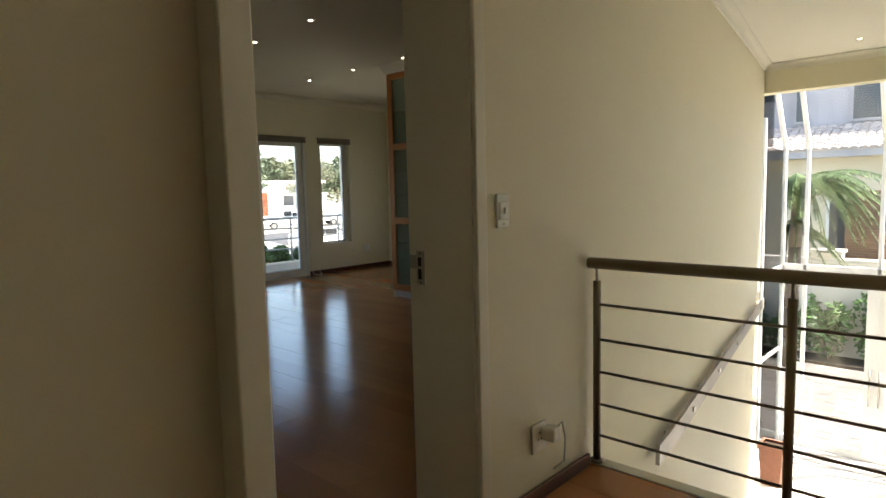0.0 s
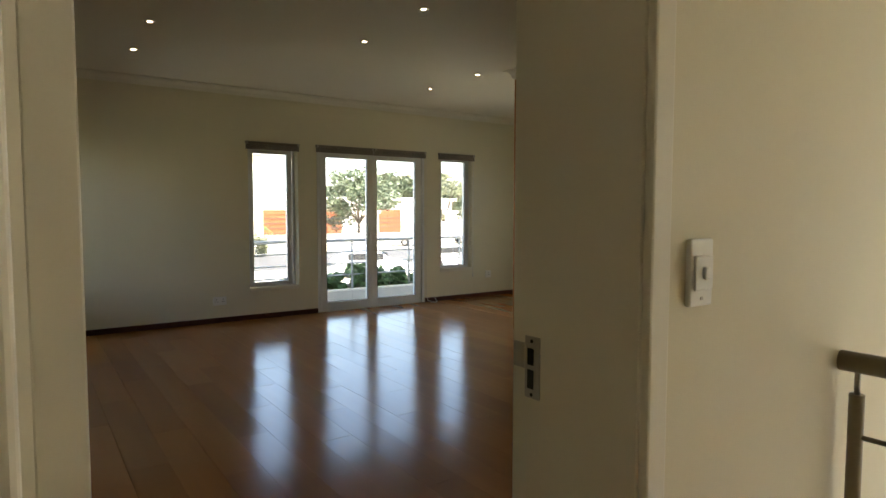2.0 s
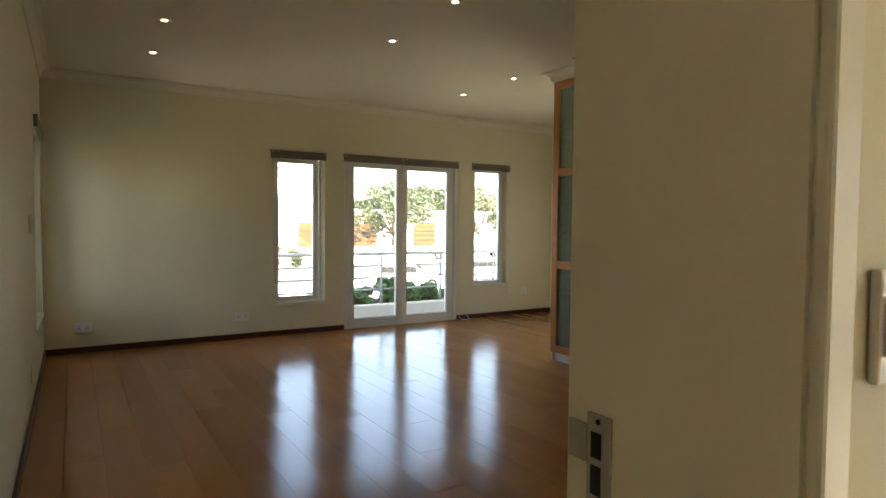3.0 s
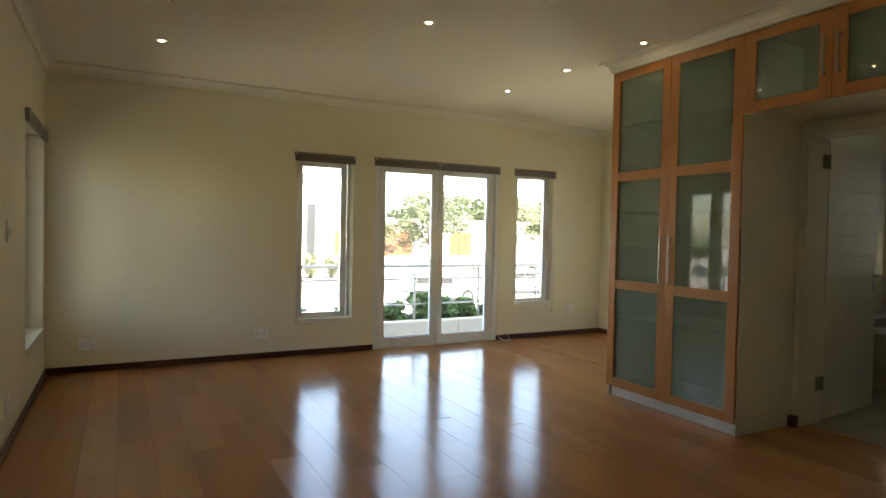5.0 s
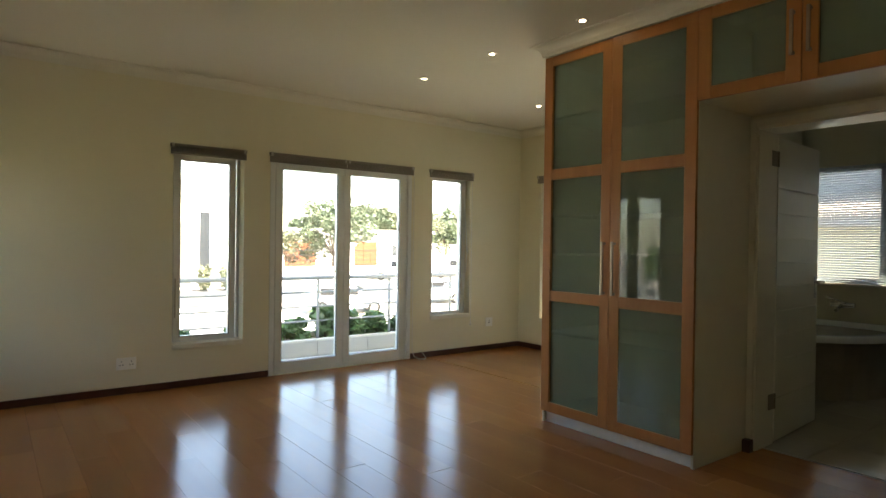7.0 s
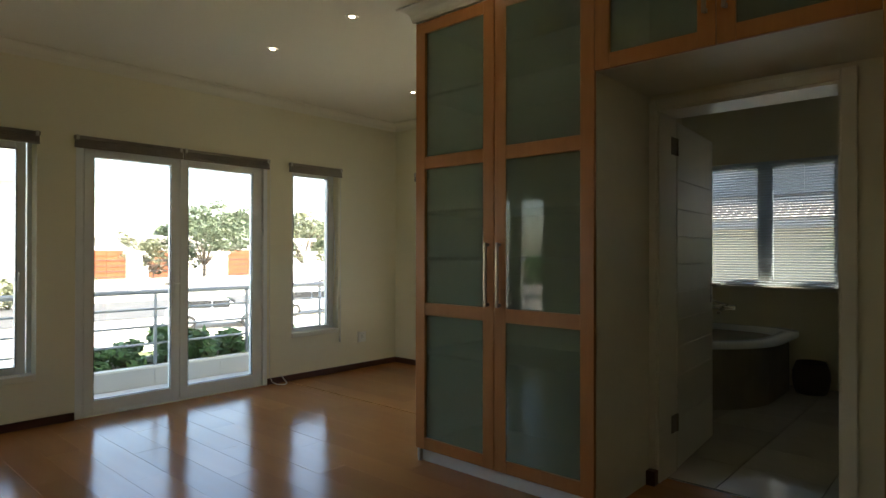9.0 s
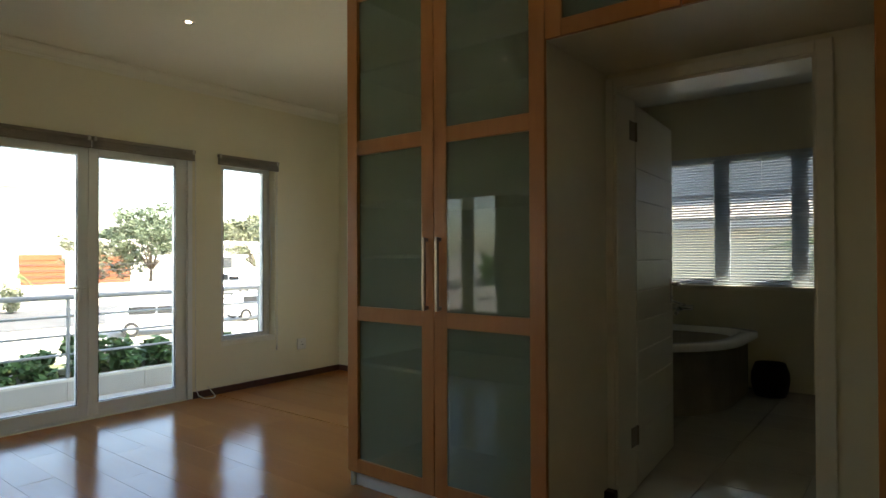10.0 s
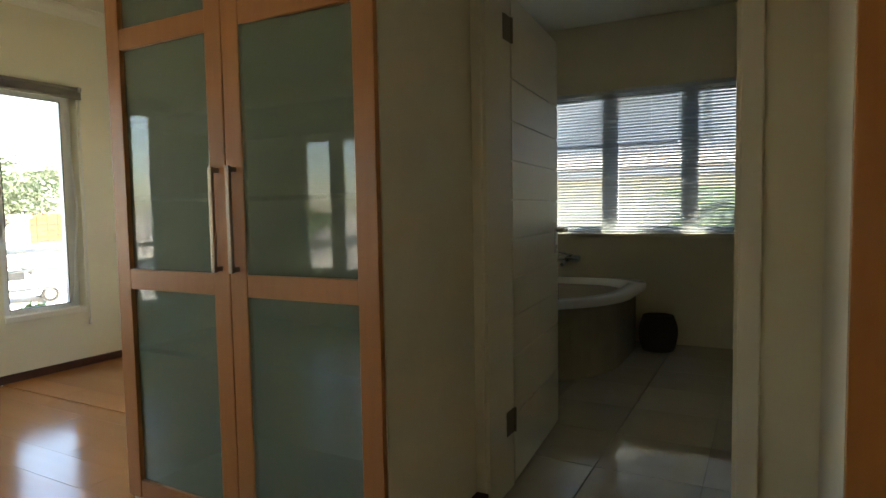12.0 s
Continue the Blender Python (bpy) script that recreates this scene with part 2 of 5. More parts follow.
def wall_mesh(axis, near, far, u0, u1, z0, z1, holes):
    """A wall slab between near and far on the axis, from u0 to u1, with rectangular holes (ua, ub, za, zb) right through it."""
    us = sorted({u0, u1, *(h[0] for h in holes), *(h[1] for h in holes)})
    zs = sorted({z0, z1, *(h[2] for h in holes), *(h[3] for h in holes)})
    us, zs = [u for u in us if u0 <= u <= u1], [z for z in zs if z0 <= z <= z1]
    solid = {}
    for i in range(len(us) - 1):
        for k in range(len(zs) - 1):
            u, z = (us[i] + us[i + 1]) / 2, (zs[k] + zs[k + 1]) / 2
            solid[i, k] = not any(h[0] < u < h[1] and h[2] < z < h[3] for h in holes)
    bm = bmesh.new()
    made = {}

    def v(u, d, z):
        key = (u, d, z)
        if key not in made:
            made[key] = bm.verts.new((d, u, z) if axis == "x" else (u, d, z))
        return made[key]
    for (i, k), s in solid.items():
        if not s:
            continue
        a, b, c, d = us[i], us[i + 1], zs[k], zs[k + 1]
        for w in (near, far):
            bm.faces.new((v(a, w, c), v(b, w, c), v(b, w, d), v(a, w, d)))
        for di, dk, p, q in ((-1, 0, (a, c), (a, d)), (1, 0, (b, c), (b, d)), (0, -1, (a, c), (b, c)), (0, 1, (a, d), (b, d))):
            if not solid.get((i + di, k + dk), False):
                bm.faces.new((v(p[0], near, p[1]), v(q[0], near, q[1]), v(q[0], far, q[1]), v(p[0], far, p[1])))
    return bm


def cornice_run(p, q, inward, z_top, drop=0.085, out=0.085, mitre=(0, 0)):
    """A stepped and coved moulding along a wall's top; inward: the unit way into the room."""
    p, q, n = Vector((*p, 0)), Vector((*q, 0)), Vector((*inward, 0))
    along = (q - p).normalized()
    prof = [(0, -drop), (0.012, -drop), (0.015, -drop + 0.014)]
    for i in range(6):
        a = i / 5 * math.pi / 2
        prof.append((0.018 + (out - 0.032) * (1 - math.cos(a)), -drop + 0.016 + (drop - 0.03) * math.sin(a)))
    prof += [(out - 0.008, -0.012), (out, -0.010), (out, -0.001), (0, -0.001)]
    bm = bmesh.new()
    ends = []
    for base, m in ((p, mitre[0]), (q, -mitre[1])):
        ends.append([bm.verts.new(base + n * d + along * (m * d) + Vector((0, 0, z_top + z))) for d, z in prof])
    k = len(prof)
    for i in range(k):
        bm.faces.new((ends[0][i], ends[0][(i + 1) % k], ends[1][(i + 1) % k], ends[1][i]))
    bm.faces.new(ends[0])
    bm.faces.new(ends[1][::-1])
    return bm


# ---- the large structure ----
CZ = 2.745                                   # ceiling height
XW, XE = -8.72, -2.42                        # bedroom west and east faces
YS, YN = 1.955, 8.35                         # south and north faces
HX = -2.11                                   # landing side of the door wall
YB0, YB1 = 6.78, 7.02                        # bathroom door wall
CF = 6.13                                    # wardrobe fronts
G0 = -3.0                                    # ground outside

WEST = [(4.165, 4.785, 0.335, 2.10), (5.06, 6.64, 0.0, 2.115), (6.94, 7.52, 0.42, 2.11)]
SOUTH = [(-8.56, -7.50, 0.40, 2.08)]
NORTH = [(-8.35, -6.72, 0.35, 2.12)]
setting("wall_west", wall_mesh("x", XW, XW - 0.25, YS - 0.25, YN + 0.25, -0.2, CZ + 0.25, WEST), PAINT, "cream painted plaster wall with a glazed double door", "wall")
setting("wall_south", wall_mesh("y", YS, YS - 0.25, XW, XE, -0.2, CZ + 0.25, SOUTH), PAINT, "cream painted plaster wall with one window", "wall")
setting("wall_north", wall_mesh("y", YN, YN + 0.25, XW, -6.2, -0.2, CZ + 0.25, NORTH), PAINT, "cream painted plaster wall with one window", "wall")
setting("wall_nook", B(-6.2, -6.05, 6.76, YN + 0.25, -0.2, CZ + 0.25), PAINT, "cream painted plaster wall beside the wardrobe", "wall")
setting("wall_door", wall_mesh("x", HX, XE, -1.6, 2.95, -0.2, CZ + 0.25, [(1.935, 2.82, -0.02, 2.08)]), PAINT, "cream painted wall between landing and bedroom", "wall")


def stair_x(y):
    """The stairwell wall's face: it leaves the landing wall in a slow bend."""
    s = max(0.0, min(y, 5.0) - 2.95)
    return HX - 0.04 * s * s - 0.164 * max(0.0, y - 5.0)


bend = [2.95 + 0.205 * i for i in range(11)] + [9.70]
setting("wall_stair", prism(bmesh.new(), [(stair_x(y), y) for y in bend] + [(stair_x(y) - 0.31, y) for y in bend[::-1]], G0, CZ + 0.25), PAINT, "cream painted plaster wall running down the stairwell", "wall")
setting("wall_bathroom_door", wall_mesh("y", YB0, YB1, -6.05, -2.95, -0.2, CZ + 0.25, [(-4.975, -4.10, -0.02, 2.065)]), PAINT, "cream painted wall with the bathroom doorway", "wall")
BWIN = (-5.98, -3.80, 0.93, 2.17)
setting("wall_bathroom_window", wall_mesh("y", 10.05, 10.30, -6.30, -3.25, -0.2, CZ + 0.25, [BWIN]), PAINT, "cream painted bathroom wall with a wide window", "wall")
setting("wall_bathroom_west", B(-6.30, -6.05, YN + 0.25, 10.05, -0.2, CZ + 0.25), PAINT, "cream painted bathroom wall", "wall")
setting("wall_bathroom_east", B(-3.45, -3.27, YB1, 10.05, -0.2, CZ + 0.25), PAINT, "cream painted bathroom wall", "wall")
setting("wall_landing_south", B(HX, 3.0, -1.6, -1.4, -0.2, CZ + 0.25), PAINT, "cream painted plaster wall of the landing", "wall")
setting("wall_landing_east", B(3.0, 3.2, -1.6, 9.7, G0, CZ + 0.25), PAINT, "cream painted plaster wall of the stairwell", "wall")
setting("wall_under_landing", B(HX, 3.0, 3.45, 3.63, G0, -0.25), PAINT, "white painted wall under the landing", "wall")

setting("ceiling_bedroom", B(XW - 0.25, HX, YS - 0.25, YB0, CZ, CZ + 0.2), CEIL, "white painted flat ceiling with downlights", "ceiling")
setting("ceiling_nook", B(XW - 0.25, -6.05, YB0, YN + 0.25, CZ, CZ + 0.2), CEIL, "white painted flat ceiling", "ceiling")
setting("ceiling_bathroom", B(-6.05, -3.27, YB0, 10.3, CZ - 0.003, CZ + 0.2), CEIL, "white painted bathroom ceiling", "ceiling")
setting("ceiling_landing", B(-3.25, 3.2, -1.6, 9.9, CZ + 0.004, CZ + 0.22), CEIL, "white painted ceiling over landing and stairwell", "ceiling")
# Two added overhangs, not known of the house, keep sun and sky off the windows.
setting("added_shade_south", B(XW - 0.3, XE, 0.95, YS - 0.25, 2.42, 2.6), RENDER_WHITE, "white slab added outside to shade a window", "eave")
setting("added_shade_north", B(XW - 0.3, -6.3, YN + 0.25, 8.82, 2.50, 2.64), RENDER_WHITE, "white slab added outside to shade a window", "eave")
setting("beam_stairwell", B(-3.25, 3.2, 9.70, 9.95, 2.40, CZ + 0.004), PAINT, "cream painted beam over the glazed stairwell", "beam")

setting("floor_bedroom_base", B(XW - 0.02, -2.80, YS - 0.02, YB0 + 0.12, -0.2, -0.012), SUBFLOOR, "dark underlay in the plank joints", "floor")
setting("floor_threshold_base", B(-2.80, XE, YS - 0.02, 3.45, -0.2, -0.012), SUBFLOOR, "dark underlay in the plank joints", "floor")
setting("floor_corner_base", prism(bmesh.new(), [(-2.80, 3.45), (XE, 3.45), (-2.80, 6.30)], -0.2, -0.001), FLOOR_WOOD, "brown laminate strip along the slanting wall", "floor")
setting("floor_nook_base", B(XW - 0.02, -6.0, YB0 + 0.12, YN + 0.02, -0.2, -0.012), SUBFLOOR, "dark underlay in the plank joints", "floor")
landing_floor = setting("floor_landing", B(XE, 3.0, -1.5, 3.63, -0.25, -0.012), SUBFLOOR, "landing floor slab under brown laminate planks", "floor")
setting("floor_edge_landing", B(HX, 3.0, 3.63, 3.70, -0.25, 0.006, bevel=0.004), TRIM_WHITE, "white painted edge of the landing floor", "trim")
bath_floor = setting("floor_bathroom", B(-6.05, -3.4, YB0 + 0.12, 10.05, -0.2, -0.006), GROUT, "polished cream tile floor with thin grout lines", "floor")
setting("floor_stair_hall", B(-3.4, 3.0, 3.6, 12.1, G0 - 0.2, G0 + 0.02), material("white_hall_tile", (0.7, 0.68, 0.64), 0.2, spots=0.3, scale=4), "bright pale tiled floor of the entrance hall", "floor")

# cornices
for nm, p, q, n in (("west", (XW, YS), (XW, YN), (1, 0)), ("south", (XE, YS), (XW, YS), (0, 1)), ("north", (XW, YN), (-6.2, YN), (0, -1)),
                    ("nook", (-6.2, YN), (-6.2, CF), (-1, 0)), ("wardrobe", (-6.2, CF - 0.004), (-2.85, CF - 0.004), (0, -1)), ("east", (XE, 3.42), (XE, YS), (-1, 0))):
    outside = nm in ("nook", "wardrobe")
    m0 = 1 if not outside else (-1 if nm == "wardrobe" else 1)
    m1 = 1 if not outside else (-1 if nm == "nook" else 0)
    setting("cornice_" + nm, cornice_run(p, q, n, CZ, mitre=(m0, m1)), CEIL, "white coved plaster cornice under the ceiling", "cornice")
setting("cornice_stairwell", cornice_run((-3.03, 9.70), (3.0, 9.70), (0, -1), CZ), CEIL, "white coved plaster cornice on the beam", "cornice")
for nm, ya, yb in (("landing_wall", -1.4, 2.95), ("bend_lower", 2.95, 3.97), ("bend_upper", 3.97, 5.0), ("stair_wall", 5.0, 9.70)):
    pa, pb = Vector((stair_x(ya), ya)), Vector((stair_x(yb), yb))
    al = (pb - pa).normalized()
    setting("cornice_" + nm, cornice_run(pa, pb, (al.y, -al.x), CZ + 0.003), CEIL, "white coved plaster cornice on the stairwell wall", "cornice")

# skirtings
def skirting(name, x0, x1, y0, y1, h=0.06):
    return setting("baseboard_" + name, B(x0, x1, y0, y1, 0, h, bevel=0.005), SKIRT, "dark mahogany skirting board on the wall foot", "skirting board")


skirting("west_a", XW + 0.001, XW + 0.018, YS, 5.03)
skirting("west_b", XW + 0.001, XW + 0.018, 6.67, YN)
skirting("south", XW + 0.02, XE - 0.05, YS + 0.001, YS + 0.018)
skirting("north", XW + 0.02, -6.2, YN - 0.018, YN - 0.001)
skirting("bath_door", -5.003, -4.952, YB0 - 0.075, YB0 - 0.023, 0.08)
skirting("landing", HX + 0.001, HX + 0.018, 2.88, 3.60)
skirting("landing_left", HX + 0.001, HX + 0.018, -1.4, 1.84)

# ---- door linings ----
d1 = thing("door_1", "cream painted door lining of the bedroom doorway", "door frame", kind="structure")
part("jamb", B(XE - 0.004, HX + 0.004, 2.805, 2.823, 0, 2.08), TRIM_WHITE, d1)
part("jamb", B(XE - 0.004, HX + 0.004, 1.932, 1.95, 0, 2.08), TRIM_WHITE, d1)
part("head", B(XE - 0.004, HX + 0.004, 1.95, 2.805, 2.062, 2.083), TRIM_WHITE, d1)
part("door_stop", B(XE + 0.004, XE + 0.045, 1.95, 2.012, 0, 2.062, bevel=0.003), TRIM_WHITE, d1)
part("architrave", B(HX + 0.002, HX + 0.022, 2.812, 2.868, 0, 2.135, bevel=0.006), TRIM_WHITE, d1)
part("architrave", B(HX + 0.002, HX + 0.10, 1.855, 1.940, 0, 2.135, bevel=0.006), TRIM_WHITE, d1)
part("architrave", B(HX + 0.002, HX + 0.022, 1.940, 2.812, 2.075, 2.135, bevel=0.006), TRIM_WHITE, d1)
plate = part("strike_plate", B(-2.385, -2.342, 2.8015, 2.806, 0.925, 1.055, bevel=0.0015), STEEL, d1, "brushed steel strike plate on the door jamb")
part("latch_hole", B(-2.376, -2.358, 2.8005, 2.803, 0.995, 1.03), DARK, plate)
part("bolt_hole", B(-2.376, -2.358, 2.8005, 2.803, 0.945, 0.985), DARK, plate)
part("lip", B(-2.418, -2.383, 2.799, 2.806, 0.985, 1.038, bevel=0.002), STEEL, plate)
for z in (0.933, 1.045):
    part("screw", R((-2.364, 2.8005, z), (-2.364, 2.803, z), 0.004), DARK, plate)

d2 = thing("door_2", "white panelled bathroom door standing open inward on its lining", "door", kind="structure")
BX0, BX1 = -4.975, -4.10
part("jamb", B(BX0 - 0.003, BX0 + 0.02, YB0 - 0.004, YB1 + 0.004, 0, 2.065), TRIM_WHITE, d2)
part("jamb", B(BX1 - 0.02, BX1 + 0.003, YB0 - 0.004, YB1 + 0.004, 0, 2.065), TRIM_WHITE, d2)
part("head", B(BX0 + 0.02, BX1 - 0.02, YB0 - 0.004, YB1 + 0.004, 2.045, 2.068), TRIM_WHITE, d2)
part("architrave", B(BX0 - 0.036, BX0 + 0.008, YB0 - 0.022, YB0 - 0.004, 0, 2.11, bevel=0.005), TRIM_WHITE, d2)
part("architrave", B(BX1 - 0.008, BX1 + 0.055, YB0 - 0.022, YB0 - 0.004, 0, 2.11, bevel=0.005), TRIM_WHITE, d2)
part("architrave", B(BX0 + 0.008, BX1 - 0.008, YB0 - 0.022, YB0 - 0.004, 2.055, 2.11, bevel=0.005), TRIM_WHITE, d2)
leaf = bmesh.new()
boards = [0.012, 0.30, 0.55, 0.72, 0.88, 1.04, 1.20, 1.36, 1.52, 1.69, 2.03]
box(leaf, 0.0, 0.80, 0.008, 0.030, 0.012, 2.03)
for a, b in zip(boards, boards[1:]):
    box(leaf, 0.0, 0.80, 0.0, 0.0075, a + 0.003, b - 0.003, bevel=0.0025)
    box(leaf, 0.0, 0.80, 0.0305, 0.038, a + 0.003, b - 0.003, bevel=0.0025)
leaf_ob = part("door_leaf", leaf, TRIM_WHITE, d2, "white door leaf with horizontal grooves")
leaf_ob.matrix_local = pose(BX0 + 0.022, YB1 + 0.012, 0, 0, 0, 94.5)
handle = bmesh.new()
rod(handle, (0.745, 0.0, 1.05), (0.745, -0.06, 1.05), 0.010)
rod(handle, (0.755, -0.055, 1.05), (0.63, -0.055, 1.05), 0.011)
box(handle, 0.725, 0.765, -0.006, 0.0, 0.93, 1.09, bevel=0.002)
rod(handle, (0.745, -0.006, 0.965), (0.745, -0.012, 0.965), 0.011)
part("door_handle", handle, STEEL, leaf_ob, "satin chrome lever handle")
for z in (0.285, 1.88):
    hb = bmesh.new()
    box(hb, BX0 + 0.0205, BX0 + 0.0235, YB1 - 0.075, YB1 + 0.01, z - 0.05, z + 0.05)
    rod(hb, (BX0 + 0.024, YB1 + 0.008, z - 0.05), (BX0 + 0.024, YB1 + 0.008, z + 0.05), 0.007)
    part("hinge", hb, BRONZE, d2, "dark metal butt hinge")


# ---- windows ----
def frame_bars(parent, axis, d0, d1, u0, u1, z0, z1, w, mat, name="window_frame", wb=None):
    """Four bars round an opening; axis: the wall's normal, d0 to d1 the frame's depth."""
    wb = wb or w
    for a, b, c, d in ((u0, u0 + w, z0, z1), (u1 - w, u1, z0, z1), (u0 + w, u1 - w, z1 - w, z1), (u0 + w, u1 - w, z0, z0 + wb)):
        if axis == "x":
            part(name, B(d0, d1, a, b, c, d, bevel=0.004), mat, parent)
        else:
            part(name, B(a, b, d0, d1, c, d, bevel=0.004), mat, parent)


def pane(parent, axis, d, u0, u1, z0, z1):
    bm = B(d - 0.003, d + 0.003, u0, u1, z0, z1) if axis == "x" else B(u0, u1, d - 0.003, d + 0.003, z0, z1)
    ob = part("pane", bm, GLASS, parent)
    ob.visible_shadow = False
    return ob


def seal(parent, axis, d, u0, u1, z0, z1):
    for a, b, c, e in ((u0, u0 + 0.006, z0, z1), (u1 - 0.006, u1, z0, z1), (u0, u1, z0, z0 + 0.006), (u0, u1, z1 - 0.006, z1)):
        part("seal", B(d, d + 0.004, a, b, c, e) if axis == "x" else B(a, b, d, d + 0.004, c, e), GASKET, parent)


def bunched_blind(name, axis, wall, way, u0, u1, z, label):
    """A venetian blind drawn right up under its head rail; way: +1 or -1, into the room."""
    t = thing(name, label, "window blind", "raised blinds")
    def bar(nm, d0, d1, a, b, z0, z1, mat, bev=0.002):
        lo, hi = sorted((wall + way * d0, wall + way * d1))
        part(nm, B(lo, hi, a, b, z0, z1, bevel=bev) if axis == "x" else B(a, b, lo, hi, z0, z1, bevel=bev), mat, t)
    bar("head_rail", 0.004, 0.032, u0, u1, z + 0.062, z + 0.09, BLIND)
    n = 11
    for i in range(n):
        o = 0.0015 * math.sin(i * 2.4)
        bar("slat", 0.005 + o, 0.031 + o, u0 + 0.006, u1 - 0.006, z + 0.012 + i * 0.0044, z + 0.0148 + i * 0.0044, BLIND, 0)
    bar("bottom_rail", 0.005, 0.031, u0 + 0.004, u1 - 0.004, z, z + 0.011, BLIND)
    for u in (u0 + 0.01, u1 - 0.03):
        bar("bracket", 0.002, 0.036, u, u + 0.02, z + 0.055, z + 0.094, STEEL)
    return t


# west window with a narrow casement
def casement(name, axis, wall, out, u0, u1, z0, z1, label, deep=0.075):
    """A fixed white frame set back in the wall with one sash; out: the sign of the way outside."""
    w = thing(name, label, "window", kind="structure")
    a, b = sorted((wall + out * deep, wall + out * (deep + 0.05)))
    frame_bars(w, axis, a, b, u0, u1, z0, z1, 0.03, ALU)
    mid = (a + b) / 2
    s = thing("sash", "", "", at=(0, 0, 0))
    s.parent = w
    sill = B(wall - deep - 0.03, wall + 0.012, u0 + 0.001, u1 - 0.001, z0 - 0.0005, z0 + 0.045, bevel=0.006) if axis == "x" else \
        B(u0 + 0.001, u1 - 0.001, min(wall + out * (deep - 0.005), wall - out * 0.012), max(wall + out * (deep - 0.005), wall - out * 0.012), z0 - 0.0005, z0 + 0.045, bevel=0.006)
    part("window_sill", sill, TRIM_WHITE, w)
    return w, s, mid


w1, s1, m1 = casement("window_1", "x", XW, -1, 4.165, 4.785, 0.335, 2.10, "narrow white aluminium casement window beside the balcony door", 0.12)
frame_bars(s1, "x", m1 - 0.022, m1 + 0.034, 4.195, 4.745, 0.37, 2.07, 0.062, ALU, "sash_bar")
pane(s1, "x", m1, 4.25, 4.69, 0.425, 2.015)
seal(s1, "x", m1 + 0.03, 4.25, 4.69, 0.426, 2.014)
part("handle", B(m1 + 0.03, m1 + 0.055, 4.695, 4.712, 0.98, 1.12, bevel=0.004), ALU, s1)
part("stay", R((m1 + 0.036, 4.215, 0.60), (m1 + 0.036, 4.215, 0.95), 0.005, 8), STEEL, s1)

w2, s2, m2 = casement("window_2", "x", XW, -1, 6.94, 7.52, 0.42, 2.11, "narrow white aluminium window with its sash tilted ajar", 0.09)
frame_bars(s2, "x", m2 - 0.022, m2 + 0.034, 6.97, 7.487, 0.45, 2.08, 0.045, ALU, "sash_bar")
pane(s2, "x", m2, 7.01, 7.447, 0.49, 2.04)
seal(s2, "x", m2 + 0.03, 7.012, 7.445, 0.494, 2.036)
part("handle", B(m2 + 0.03, m2 + 0.055, 6.985, 7.0, 1.0, 1.12, bevel=0.004), ALU, s2)
part("stay", R((m2 + 0.05, 7.47, 1.95), (m2 + 0.085, 7.505, 1.2), 0.006, 8), ALU, s2)
part("stay", R((m2 + 0.085, 7.505, 1.2), (m2 + 0.05, 7.455, 0.5), 0.006, 8), ALU, s2)

for nm, wl, out, (a, b, c, d), lab in (("window_3", YS, -1, SOUTH[0], "white aluminium window with two tall panes"), ("window_4", YN, 1, NORTH[0], "white aluminium window with two tall panes")):
    w, s, m = casement(nm, "y", wl, out, a, b, c, d, lab, 0.14)
    mid = (a + b) / 2
    for p, q in ((a + 0.03, mid - 0.005), (mid + 0.005, b - 0.03)):
        frame_bars(s, "y", m - 0.025, m + 0.025, p, q, c + 0.03, d - 0.03, 0.075, ALU, "sash_bar")
        pane(s, "y", m, p + 0.07, q - 0.07, c + 0.10, d - 0.10)
        seal(s, "y", m - out * 0.026, p + 0.075, q - 0.075, c + 0.105, d - 0.105)

d3 = thing("door_3", "white aluminium glazed double door to the balcony, closed", "french door", kind="structure")
FX0, FX1 = XW - 0.10, XW - 0.03
frame_bars(d3, "x", FX0, FX1, 5.06, 6.64, 0.0, 2.115, 0.04, ALU, "door_frame", wb=0.02)
part("reveal_trim", B(XW - 0.03, XW + 0.006, 6.625, 6.665, 0, 2.12, bevel=0.003), ALU, d3)
part("reveal_trim", B(XW - 0.03, XW + 0.006, 5.035, 5.075, 0, 2.12, bevel=0.003), ALU, d3)
for u0, u1 in ((5.10, 5.838), (5.842, 6.60)):
    lf = part("leaf_rail", B(FX0 + 0.012, FX1 + 0.008, u0 + 0.07, u1 - 0.07, 0.022, 0.115, bevel=0.004), ALU, d3)
    part("leaf_stile", B(FX0 + 0.012, FX1 + 0.008, u0, u0 + 0.07, 0.022, 2.07, bevel=0.004), ALU, d3)
    part("leaf_stile", B(FX0 + 0.012, FX1 + 0.008, u1 - 0.07, u1, 0.022, 2.07, bevel=0.004), ALU, d3)
    part("leaf_rail", B(FX0 + 0.012, FX1 + 0.008, u0 + 0.07, u1 - 0.07, 2.0, 2.07, bevel=0.004), ALU, d3)
    pane(d3, "x", FX0 + 0.04, u0 + 0.068, u1 - 0.068, 0.112, 2.003)
    seal(d3, "x", FX1 - 0.005, u0 + 0.072, u1 - 0.072, 0.117, 1.998)
hb = bmesh.new()
box(hb, FX1 + 0.008, FX1 + 0.02, 5.79, 5.82, 0.88, 1.06, bevel=0.003)
rod(hb, (FX1 + 0.02, 5.805, 1.0), (FX1 + 0.06, 5.805, 1.0), 0.008)
rod(hb, (FX1 + 0.06, 5.815, 1.0), (FX1 + 0.06, 5.69, 1.0), 0.008)
part("door_handle", hb, ALU, d3, "white lever handle")

